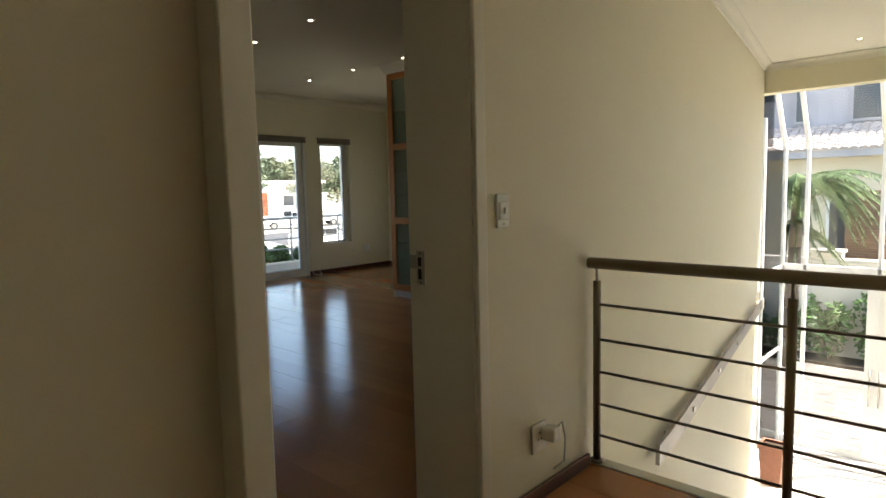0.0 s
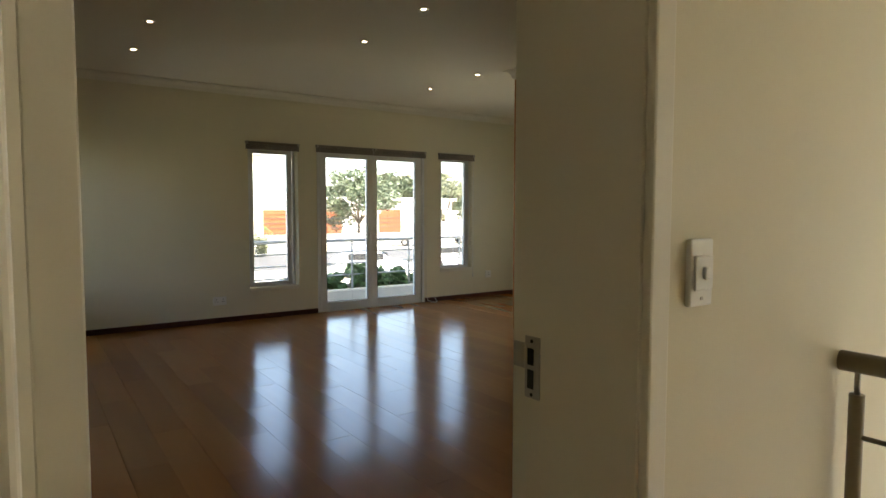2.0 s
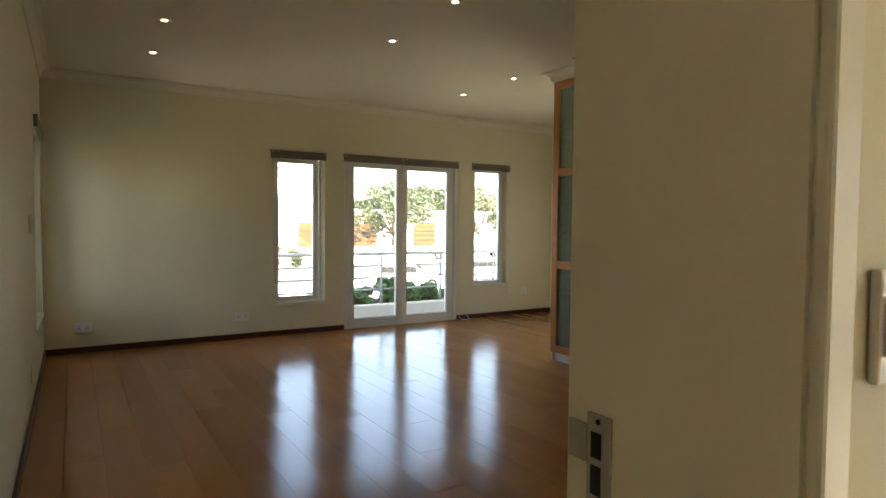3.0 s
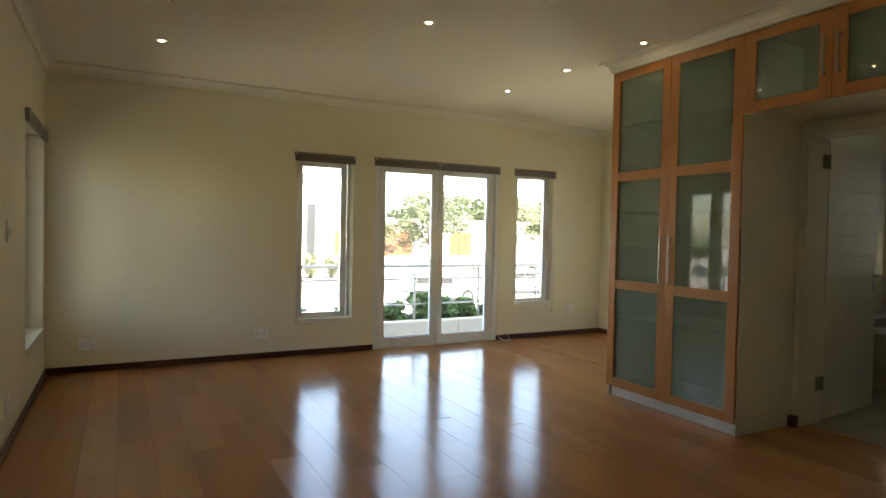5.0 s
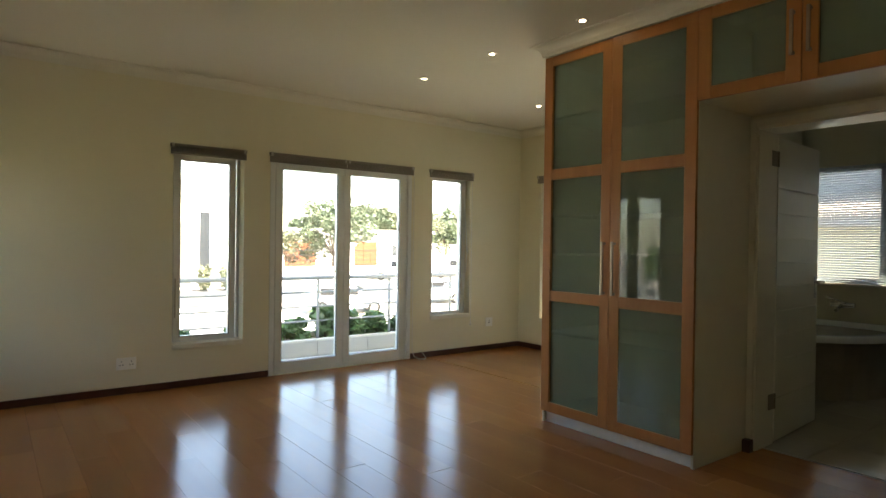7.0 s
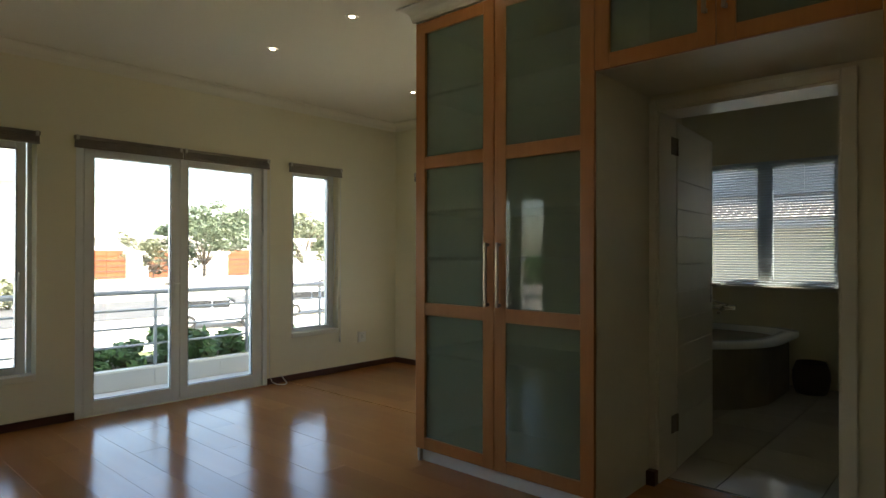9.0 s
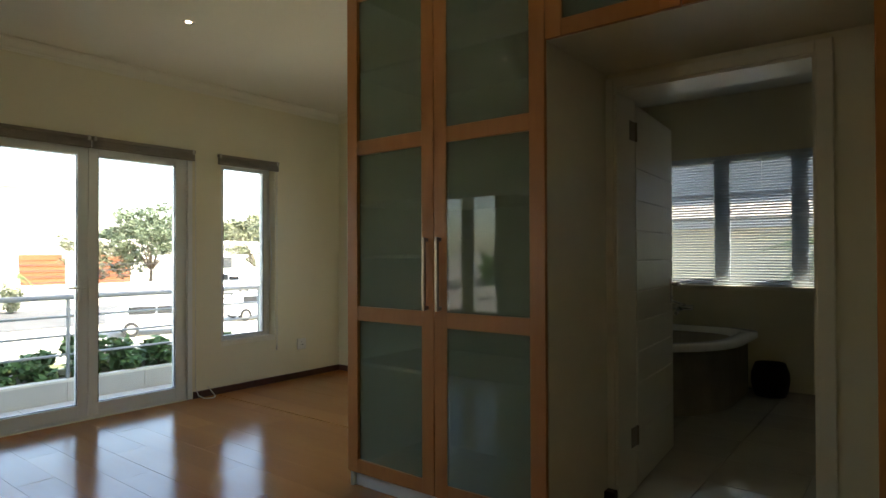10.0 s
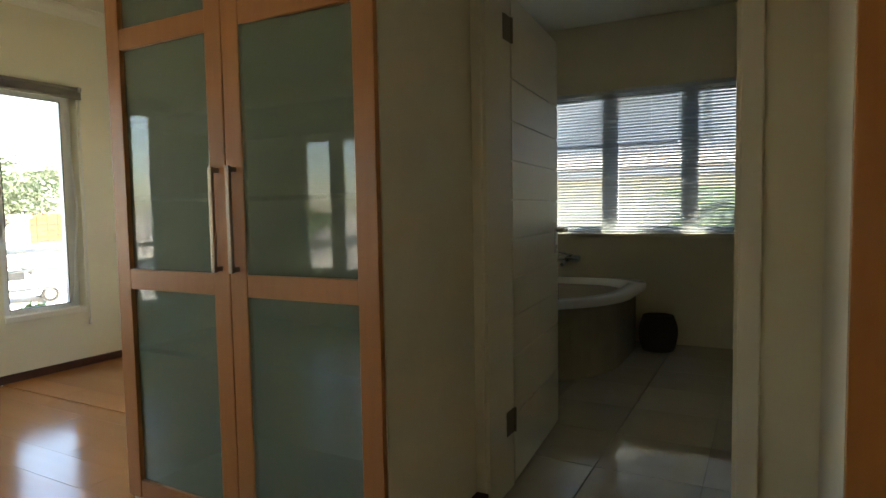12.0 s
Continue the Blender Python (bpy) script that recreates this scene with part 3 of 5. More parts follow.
bunched_blind("window_blind", "x", XW, 1, 4.135, 4.80, 2.045, "taupe venetian blind drawn up above the narrow window")
bunched_blind("window_blind", "x", XW, 1, 5.02, 5.845, 2.055, "taupe venetian blind drawn up above the glazed door")
bunched_blind("window_blind", "x", XW, 1, 5.85, 6.68, 2.055, "taupe venetian blind drawn up above the glazed door")
bunched_blind("window_blind", "x", XW, 1, 6.90, 7.55, 2.055, "taupe venetian blind drawn up above the tilted window")
bunched_blind("window_blind", "y", YS, 1, -8.60, -7.44, 2.035, "taupe venetian blind drawn up on the side wall")
bunched_blind("window_blind", "y", YN, -1, -8.39, -6.68, 2.06, "taupe venetian blind drawn up in the nook")
for y0, z1 in ((6.685, 2.0), (7.53, 2.0)):
    cord = thing("blind_cord", "thin white pull cord hanging beside a window", "cord")
    part("cord", R((XW + 0.02, y0, 0.1 if y0 < 7 else 0.36), (XW + 0.02, y0, z1 + 0.06), 0.004, 6), CORD, cord)
    if y0 < 7:
        loop = bmesh.new()
        pts = [(XW + 0.02, y0, 0.10), (XW + 0.05, y0 + 0.01, 0.03), (XW + 0.10, y0 + 0.04, 0.008), (XW + 0.13, y0 + 0.10, 0.008), (XW + 0.10, y0 + 0.14, 0.01), (XW + 0.03, y0 + 0.11, 0.09)]
        for p, q in zip(pts, pts[1:]):
            rod(loop, p, q, 0.004, 6)
        part("loop", loop, CORD, cord)
    else:
        part("tassel", R((XW + 0.02, y0, 0.32), (XW + 0.02, y0, 0.37), 0.012, 8, 0.008), CORD, cord)


# ---- sockets and switches ----
def socket(axis, wall, way, u, z, w, h, label, double=True):
    t = thing("wall_socket", label, "wall socket", "wall sockets")
    def bit(nm, d0, d1, a, b, c, e, mat, bev=0.0):
        lo, hi = sorted((wall + way * d0, wall + way * d1))
        part(nm, B(lo, hi, a, b, c, e, bevel=bev) if axis == "x" else B(a, b, lo, hi, c, e, bevel=bev), mat, t)
    bit("plate", 0.001, 0.011, u - w / 2, u + w / 2, z - h / 2, z + h / 2, PLASTIC, 0.003)
    for c in ((-0.25, 0.25) if double else (0.0,)):
        cu = u + c * w
        for du, dz in ((0, 0.018), (-0.011, -0.008), (0.011, -0.008)):
            bit("pin_hole", 0.010, 0.0118, cu + du - 0.004, cu + du + 0.004, z + dz - 0.004, z + dz + 0.004, DARK)
    if double:
        bit("rocker", 0.011, 0.015, u - 0.008, u + 0.008, z + 0.012, z + 0.034, PLASTIC, 0.002)
    return t


socket("x", XW, 1, 2.28, 0.25, 0.15, 0.10, "cream double wall socket above the skirting")
socket("x", XW, 1, 3.81, 0.255, 0.15, 0.10, "cream double wall socket above the skirting")
socket("x", XW, 1, 7.84, 0.34, 0.11, 0.11, "cream square wall socket near the corner", False)
socket("y", YS, 1, -6.70, 0.27, 0.12, 0.11, "cream wall socket under the side window", False)
plug_socket = socket("x", HX, 1, 3.20, 0.265, 0.10, 0.12, "cream wall socket with a plug in it beside the railing", False)
plug = thing("plug_adapter", "white plug adapter pushed into the socket", "plug")
part("body", B(HX + 0.012, HX + 0.075, 3.205, 3.265, 0.25, 0.31, bevel=0.012), PLASTIC, plug)
pc = bmesh.new()
pts = [(HX + 0.06, 3.25, 0.305), (HX + 0.08, 3.26, 0.33), (HX + 0.085, 3.275, 0.26), (HX + 0.07, 3.29, 0.15), (HX + 0.03, 3.27, 0.11)]
for p, q in zip(pts, pts[1:]):
    rod(pc, p, q, 0.004, 6)
part("cable", pc, PLASTIC, plug)


def light_switch(axis, wall, way, u, z, w, h, label):
    t = thing("light_switch", label, "light switch")
    def bit(nm, d0, d1, a, b, c, e, mat, bev=0.0):
        lo, hi = sorted((wall + way * d0, wall + way * d1))
        part(nm, B(lo, hi, a, b, c, e, bevel=bev) if axis == "x" else B(a, b, lo, hi, c, e, bevel=bev), mat, t)
    bit("plate", 0.001, 0.013, u - w / 2, u + w / 2, z - h / 2, z + h / 2, PLASTIC, 0.004)
    bit("cover", 0.013, 0.019, u - w / 2 + 0.008, u + w / 2 - 0.008, z - h / 2 + 0.03, z + h / 2 - 0.03, PLASTIC, 0.003)
    bit("rocker", 0.019, 0.026, u - 0.007, u + 0.007, z - 0.012, z + 0.012, PLASTIC, 0.003)
    bit("screw", 0.013, 0.0145, u - 0.004, u + 0.004, z - h / 2 + 0.012, z - h / 2 + 0.018, STEEL)


light_switch("x", HX, 1, 2.975, 1.2, 0.072, 0.125, "cream slim light switch on the landing wall")
light_switch("y", YS, 1, -6.72, 1.28, 0.072, 0.125, "cream slim light switch on the side wall")


# ---- downlights ----
def downlight(x, y, z=CZ):
    t = thing("downlight", "small round recessed ceiling downlight, lit warm", "downlight", "ceiling downlights", at=(x, y, z))
    ring = lathe(bmesh.new(), [(0.0185, 0.02), (0.0195, -0.003), (0.038, -0.006), (0.041, -0.0005)], n=20)
    part("rim", ring, STEEL, t)
    part("lens", lathe(bmesh.new(), [(0.0001, -0.0025), (0.018, -0.0025), (0.018, 0.003)], n=20), GLOW, t)
    return t


first = downlight(-7.54, 2.81)
for x, y in ((-6.58, 2.79), (-6.13, 4.38), (-5.15, 4.34), (-5.69, 5.93), (-6.57, 5.935), (-7.47, 5.935), (-7.55, 7.46), (-4.55, 3.0), (-4.3, 5.6)):
    copy_thing(first, pose(x, y, CZ))
copy_thing(first, pose(-1.95, 8.96, CZ + 0.004))


# ---- wardrobes ----
def wardrobe_door(parent, x0, x1, z0, z1, rails, handle_x=None, hz=(0.97, 1.32), lean=0.0):
    """A beech frame door with frosted panels; rails: the heights of the cross bars; lean: how far the panes sit askew."""
    st = 0.075
    f = CF
    a0 = 0.011 - lean / 2
    d = part("door", B(x0, x0 + st, f, f + 0.022, z0, z1, bevel=0.003), BEECH, parent, "beech frame door with frosted green glass panels")
    part("stile", B(x1 - st, x1, f, f + 0.022, z0, z1, bevel=0.003), BEECH, d)
    for a, b in rails:
        part("rail", B(x0 + st, x1 - st, f + 0.001, f + 0.022, a, b, bevel=0.003), BEECH, d)
    for (a, b), (c, e) in zip(rails, rails[1:]):
        g = prism(bmesh.new(), [(x0 + st - 0.004, f + a0), (x1 - st + 0.004, f + a0 + lean), (x1 - st + 0.004, f + a0 + lean + 0.004), (x0 + st - 0.004, f + a0 + 0.004)], b - 0.004, c + 0.004)
        part("glass_panel", g, FROST, d)
    if handle_x:
        h = bmesh.new()
        box(h, handle_x - 0.009, handle_x + 0.009, f - 0.034, f - 0.022, hz[0], hz[1], bevel=0.003)
        for z in (hz[0] + 0.012, hz[1] - 0.012):
            box(h, handle_x - 0.007, handle_x + 0.007, f - 0.024, f + 0.002, z - 0.008, z + 0.008)
        part("handle", h, HANDLE, d, "satin bronze bar handle")
    return d


TALL = [(0.085, 0.155), (0.89, 0.965), (1.765, 1.84), (2.585, 2.655)]


def tall_wardrobe(x0, x1, label):
    t = thing("wardrobe", label, "wardrobe", "fitted bedroom wardrobes")
    z1 = 2.66
    part("side_panel", B(x0, x0 + 0.018, CF + 0.024, YB0 - 0.001, 0.0, z1), MELAMINE, t)
    part("side_panel", B(x1 - 0.018, x1, CF + 0.024, YB0 - 0.001, 0.0, z1), MELAMINE, t)
    part("back_panel", B(x0 + 0.018, x1 - 0.018, YB0 - 0.02, YB0 - 0.002, 0.08, z1), MELAMINE, t)
    part("top_panel", B(x0 + 0.018, x1 - 0.018, CF + 0.024, YB0 - 0.02, z1 - 0.018, z1), MELAMINE, t)
    part("base_panel", B(x0 + 0.018, x1 - 0.018, CF + 0.024, YB0 - 0.02, 0.08, 0.098), MELAMINE, t)
    part("plinth", B(x0 + 0.02, x1 - 0.001, CF + 0.045, CF + 0.06, 0, 0.08), PLINTH, t, "white plinth board")
    part("filler", B(x0, x1, CF + 0.026, CF + 0.05, z1, CZ - 0.002), MELAMINE, t)
    for z in (0.65, 1.22, 1.5, 2.2):
        part("shelf", B(x0 + 0.018, x1 - 0.018, CF + 0.0265, YB0 - 0.02, z, z + 0.018), PLINTH, t)
    mid = (x0 + x1) / 2
    wardrobe_door(t, x0 + 0.001, mid - 0.002, 0.085, 2.655, TALL, mid - 0.04, lean=-0.011)
    wardrobe_door(t, mid + 0.002, x1 - 0.001, 0.085, 2.655, TALL, mid + 0.04, lean=0.018)
    return t


tall_wardrobe(-6.20, -5.005, "tall beech wardrobe with two frosted green glass doors")
tall_wardrobe(-3.885, -2.86, "tall beech wardrobe with frosted doors beside the bathroom doorway")
over = thing("overhead_cabinet", "beech overhead cupboard with frosted doors above the bathroom passage", "cabinet", "fitted bedroom wardrobes")
part("bottom_panel", B(-5.004, -3.886, CF + 0.024, YB0 - 0.001, 2.135, 2.155), MELAMINE, over, "white underside panel")
part("back_panel", B(-5.004, -3.886, YB0 - 0.02, YB0 - 0.003, 2.155, 2.65), MELAMINE, over)
part("filler", B(-5.004, -3.886, CF + 0.026, CF + 0.05, 2.66, CZ - 0.002), MELAMINE, over)
OV = [(2.135, 2.205), (2.585, 2.655)]
wardrobe_door(over, -5.003, -4.452, 2.135, 2.655, OV, -4.49, (2.27, 2.50))
wardrobe_door(over, -4.448, -3.887, 2.135, 2.655, OV, -4.41, (2.27, 2.50))


# ---- bathroom ----
def bath_outline(x0, x1, y0, y1, r, n=14):
    """A corner tub's plan: square at the walls, swept round in front."""
    pts = [(x0, y1), (x0, y0)]
    cx, cy = x1 - r, y0 + r
    for i in range(n + 1):
        a = -math.pi / 2 + i / n * math.pi / 2
        pts.append((cx + r * math.cos(a), cy + r * math.sin(a)))
    back = 0.3
    for i in range(n + 1):
        a = i / n * math.pi / 2
        pts.append((x1 - back * (1 - math.cos(a)), y1 - back + back * math.sin(a)))
    return pts


tub = thing("bathtub", "white corner bathtub with a swept front and tiled surround", "bathtub")
part("surround", prism(bmesh.new(), bath_outline(-6.04, -4.97, 8.42, 10.04, 0.76), 0, 0.50), BATH_TILE, tub, "beige tiled bath surround")
rim = bmesh.new()
outer, inner = bath_outline(-6.045, -4.89, 8.34, 10.045, 0.86), bath_outline(-5.93, -5.01, 8.46, 9.93, 0.76)
loops = []
for ol, z in ((outer, 0.50), (outer, 0.545), (inner, 0.552), (bath_outline(-5.88, -5.06, 8.52, 9.88, 0.70), 0.50), (bath_outline(-5.75, -5.22, 8.68, 9.7, 0.5), 0.20)):
    loops.append([rim.verts.new((x, y, z)) for x, y in ol])
for a, b in zip(loops, loops[1:]):
    for i in range(len(a)):
        j = (i + 1) % len(a)
        fc = rim.faces.new((a[i], a[j], b[j], b[i]))
        fc.smooth = True
rim.faces.new(loops[-1])
rb = part("tub_shell", rim, CERAMIC, tub, "glossy white acrylic tub")
tap = thing("bath_mixer", "chrome wall mounted bath mixer with a lever", "tap")
tb = bmesh.new()
rod(tb, (-5.60, 10.048, 0.72), (-5.60, 9.93, 0.72), 0.035, 16)
rod(tb, (-5.70, 9.95, 0.72), (-5.48, 9.95, 0.72), 0.026, 16)
part("body", tb, CHROME, tap)
tb = bmesh.new()
rod(tb, (-5.60, 9.94, 0.715), (-5.60, 9.80, 0.67), 0.018, 12)
part("spout", tb, CHROME, tap)
part("lever", R((-5.55, 9.93, 0.745), (-5.72, 9.86, 0.80), 0.010, 10), CHROME, tap)
binp = [(0.0001, 0.0), (0.12, 0.0), (0.14, 0.05), (0.152, 0.13), (0.148, 0.2), (0.125, 0.265), (0.112, 0.28), (0.105, 0.27), (0.10, 0.06), (0.0001, 0.05)]
bin_ob = thing("waste_bin", "dark brown round woven waste bin on the tiles", "waste bin", at=(-4.80, 9.80, 0.002))
part("body", lathe(bmesh.new(), binp, n=28), WICKER, bin_ob)
part("liner", lathe(bmesh.new(), [(0.112, 0.281), (0.118, 0.284), (0.124, 0.27)], n=28), DARK, bin_ob)

w5 = thing("window_5", "wide pale blue-grey aluminium bathroom window with three lights", "window", kind="structure")
a, b, c, d = BWIN
frame_bars(w5, "y", 10.13, 10.19, a, b, c, d, 0.05, ALU_BLUE)
for u in (-5.26, -4.605, -3.95):
    part("mullion", B(u - 0.062, u + 0.062, 10.12, 10.20, c + 0.05, d - 0.05, bevel=0.004), ALU_BLUE, w5)
for u0, u1 in ((a + 0.05, -5.322), (-5.198, -4.667), (-4.543, -4.012)):
    pane(w5, "y", 10.16, u0 - 0.005, u1 + 0.005, c + 0.045, d - 0.045)
    seal(w5, "y", 10.125, u0, u1, c + 0.05, d - 0.05)
part("window_sill", B(a - 0.02, b + 0.02, 10.02, 10.13, c - 0.025, c + 0.006, bevel=0.004), TRIM_WHITE, w5)
vb = thing("venetian_blind", "pale grey venetian blind lowered with open slats in the bathroom window", "window blind")
part("head_rail", B(a + 0.01, b - 0.01, 10.055, 10.085, d - 0.035, d - 0.003, bevel=0.003), BLIND_W, vb)
part("bottom_rail", B(a + 0.012, b - 0.012, 10.058, 10.083, c + 0.012, c + 0.026, bevel=0.003), BLIND_W, vb)
slat_mesh = mesh_of("slat", box(bmesh.new(), a + 0.014, b - 0.014, -0.0125, 0.0125, -0.0006, 0.0006), BLIND_W)
nsl = 46
for i in range(nsl):
    so = new("slat", slat_mesh)
    so.parent = vb
    so.matrix_local = pose(0, 10.07, c + 0.04 + i * (d - c - 0.09) / (nsl - 1), -42)
for u in (-5.75, -4.9, -4.05):
    part("ladder_cord", R((u, 10.056, c + 0.02), (u, 10.056, d - 0.02), 0.0012, 5), CORD, vb)

# ---- landing railing ----
rl = thing("railing", "bronze metal balustrade with a round handrail and five rods", "railing")
RY = 3.655
part("handrail", R((-2.165, RY, 0.935), (2.98, RY, 0.935), 0.026, 20), BRONZE, rl, "round bronze handrail")
for x in (-2.09, -1.30, -0.51, 0.28, 1.07, 1.86, 2.65):
    p = part("post", R((x, RY, 0.006), (x, RY, 0.855), 0.0175, 16), BRONZE, rl)
    part("pin", R((x, RY, 0.855), (x, RY, 0.915), 0.007, 10), STEEL, p)
    part("base_flange", lathe(bmesh.new(), [(0.0001, 0.018), (0.02, 0.018), (0.036, 0.012), (0.036, 0.006)], (x, RY, 0), 20), BRONZE, p)
for z in (0.748, 0.586, 0.434, 0.282, 0.133):
    part("rod", R((-2.09, RY, z), (2.65, RY, z), 0.0065, 10), BRONZE, rl)

wr = thing("stair_handrail", "flat taupe handrail board bolted along the stairwell wall", "handrail")
HANDRAIL = material("taupe_handrail_board", (0.40, 0.35, 0.31), 0.4, spots=0.3, scale=30)
hr_ys = [4.45, 4.75, 5.0, 9.6]
part("handrail", prism(bmesh.new(), [(stair_x(y) + 0.072, y) for y in hr_ys] + [(stair_x(y) + 0.048, y) for y in hr_ys[::-1]], -0.32, -0.20), HANDRAIL, wr)
for y in (5.3, 6.3, 7.3, 8.3, 9.2):
    part("bolt", R((stair_x(y) + 0.07, y, -0.26), (stair_x(y) + 0.084, y, -0.26), 0.02, 12), STEEL, wr, "steel bolt head")
for y in (4.8, 5.8, 6.8, 7.8, 8.8, 9.5):
    bk = bmesh.new()
    rod(bk, (stair_x(y), y, -0.26), (stair_x(y) + 0.052, y, -0.26), 0.008, 8)
    part("bracket", bk, STEEL, wr)

# ---- glazed stairwell front ----
gf = thing("window_6", "tall white aluminium glazed stairwell front with sloping top panes", "glazed front", kind="structure")
GY, GT = 12.0, 1.80
# The bays out to x = 3.0 are unseen, added to brighten the landing.
MX = [-3.34, -3.015, -2.05, -1.26, -0.40, 0.46, 1.32, 2.18, 3.0]
for x in MX:
    part("mullion", B(x - 0.026, x + 0.026, GY - 0.04, GY + 0.04, G0 + 0.02, GT, bevel=0.005), ALU, gf)
    sl = bmesh.new()
    vs = []
    for dx in (-0.026, 0.026):
        for y, z in ((11.36, 2.67), (11.44, 2.70), (GY + 0.045, GT + 0.02), (GY + 0.04, GT - 0.03), (GY - 0.04, GT - 0.03)):
            vs.append(sl.verts.new((x + dx, y, z)))
    sl.faces.new(vs[:5]); sl.faces.new(vs[5:][::-1])
    for i in range(5):
        j = (i + 1) % 5
        sl.faces.new((vs[i], vs[j], vs[5 + j], vs[5 + i]))
    part("rafter", sl, ALU, gf)
for z in (-0.07,):
    part("transom", B(-3.34, 3.0, GY - 0.04, GY + 0.045, z - 0.045, z + 0.045, bevel=0.004), ALU, gf)
for p, q in zip(MX, MX[1:]):
    pane(gf, "y", GY, p + 0.03, q - 0.03, -0.02, GT - 0.02)
    pane(gf, "y", GY, p + 0.03, q - 0.03, G0 + 0.15, -0.12)
    tp = bmesh.new()
    tp.faces.new([tp.verts.new(v) for v in ((p, 11.41, 2.67), (q, 11.41, 2.67), (q, GY, GT), (p, GY, GT))])
    bmesh.ops.solidify(tp, geom=tp.faces[:], thickness=0.006)
    ob = part("pane", tp, GLASS, gf)
    ob.visible_shadow = False
    # Unseen flat glass roof, added so that more sky light comes in.
    top = part("pane", B(p + 0.03, q - 0.03, 9.95, 11.40, 2.685, 2.691), GLASS, gf)
    top.visible_shadow = False
    part("roof_bar", B(p - 0.026, p + 0.026, 9.95, 11.36, 2.66, 2.72), ALU, gf)
    part("kick_rail", B(p + 0.035, q - 0.035, GY - 0.03, GY + 0.03, G0 + 0.02, G0 + 0.15), ALU, gf)
for x in (-3.34,):
    for z in (-1.4, -0.07):
        part("side_transom", B(x - 0.02, x + 0.02, 9.70, GY, z - 0.022, z + 0.022), ALU, gf)
    part("side_post", B(x - 0.05, x + 0.03, 9.705, 9.79, G0, 2.4), ALU, gf)
    part("side_post", B(x - 0.03, x + 0.03, 10.8, 10.86, G0, 2.2), ALU, gf)
    pane(gf, "x", x, 9.79, GY - 0.05, G0 + 0.03, 1.78)
    pane(gf, "x", x, 9.79, 11.35, 1.79, 2.66)
for x in (-2.13, -1.97):
    part("door_stile", B(x - 0.055, x + 0.055, GY - 0.036, GY + 0.036, G0 + 0.02, -0.12, bevel=0.004), ALU, gf)
for x in (-2.11, -1.99):
    part("pull_handle", R((x, GY - 0.09, -2.1), (x, GY - 0.09, -1.55), 0.014, 10), STEEL, gf)
setting("wall_stairwell_side", B(3.0, 3.2, 9.7, 12.1, G0, 2.0), PAINT, "cream painted side wall of the stairwell", "wall")
pot = thing("plant_pot", "square tapered terracotta pot on the hall floor", "plant pot", at=(-2.99, 10.35, G0 + 0.02))
pb = bmesh.new()
for (h0, w0), (h1, wd) in zip(((0, 0.12), (0.52, 0.15), (0.52, 0.165), (0.58, 0.165)), ((0.52, 0.15), (0.52, 0.165), (0.58, 0.165), (0.58, 0.13))):
    lo = [pb.verts.new((sx * w0, sy * w0, h0)) for sx, sy in ((-1, -1), (1, -1), (1, 1), (-1, 1))]
    hi = [pb.verts.new((sx * wd, sy * wd, h1)) for sx, sy in ((-1, -1), (1, -1), (1, 1), (-1, 1))]
    for i in range(4):
        pb.faces.new((lo[i], lo[(i + 1) % 4], hi[(i + 1) % 4], hi[i]))
part("body", pb, TERRA, pot)
part("soil", B(-0.13, 0.13, -0.13, 0.13, 0.50, 0.54), SOIL, pot)

# ---- outside ----
def ground_z(x):
    return G0 + 0.035 * min(max(-12.0 - x, 0.0), 63.0)


gm = bmesh.new()
xs = [600, 60, 0, -12, -30, -50, -75, -120, -600]
ys = [-600, -60, 0, 30, 80, 600]
gv = [[gm.verts.new((x, y, ground_z(x) - 0.02)) for y in ys] for x in xs]
for i in range(len(xs) - 1):
    for j in range(len(ys) - 1):
        gm.faces.new((gv[i][j], gv[i][j + 1], gv[i + 1][j + 1], gv[i + 1][j]))
setting("ground", gm, PAVING, "pale sunlit sand coloured paving", "ground")


def slope_patch(x0, x1, y0, y1, lift):
    bm = bmesh.new()
    bm.faces.new([bm.verts.new((x, y, ground_z(x) + lift)) for x, y in ((x0, y0), (x1, y0), (x1, y1), (x0, y1))])
    return bm


setting("road", slope_patch(-36, -44, -80, 120, 0.01), ASPHALT, "grey asphalt street behind the forecourt", "road")
tagged(part("lawn", slope_patch(-15, -27, 2, 15.5, 0.012), GRASS), "dry yellowish lawn beside the drive", "lawn", "", "stuff")

tagged(part("meadow", B(-120, 30, -260, -6, G0 - 0.018, G0 - 0.005), GRASS), "dark green scrubby field below the house", "field", "", "stuff")

# balcony
setting("floor_balcony", B(-10.06, XW - 0.25, 3.3, 8.4, -0.40, -0.122), GROUT, "balcony slab under pale tiles", "floor")
bal_tile = mesh_of("tile", box(bmesh.new(), 0.003, 0.497, 0.003, 0.397, -0.012, 0.0), BALC_TILE)
for i in range(2):
    for j in range(12):
        ob = new("tile", bal_tile)
        ob.parent = bpy.data.objects["floor_balcony"]
        ob.location = (-9.98 + i * 0.5, 3.35 + j * 0.4, -0.11)
planter = thing("planter", "white rendered planter along the balcony edge with tiled face", "planter")
part("front", B(-10.12, -10.06, 3.3, 8.4, -0.4, 0.06), RENDER_WHITE, planter)
part("back", B(-10.62, -10.56, 3.3, 8.4, -0.4, 0.10), RENDER_WHITE, planter)
part("soil", B(-10.56, -10.12, 3.3, 8.4, -0.4, 0.02), SOIL, planter)
part("coping", B(-10.14, -10.045, 3.3, 8.4, 0.06, 0.085, bevel=0.004), RENDER_WHITE, planter)
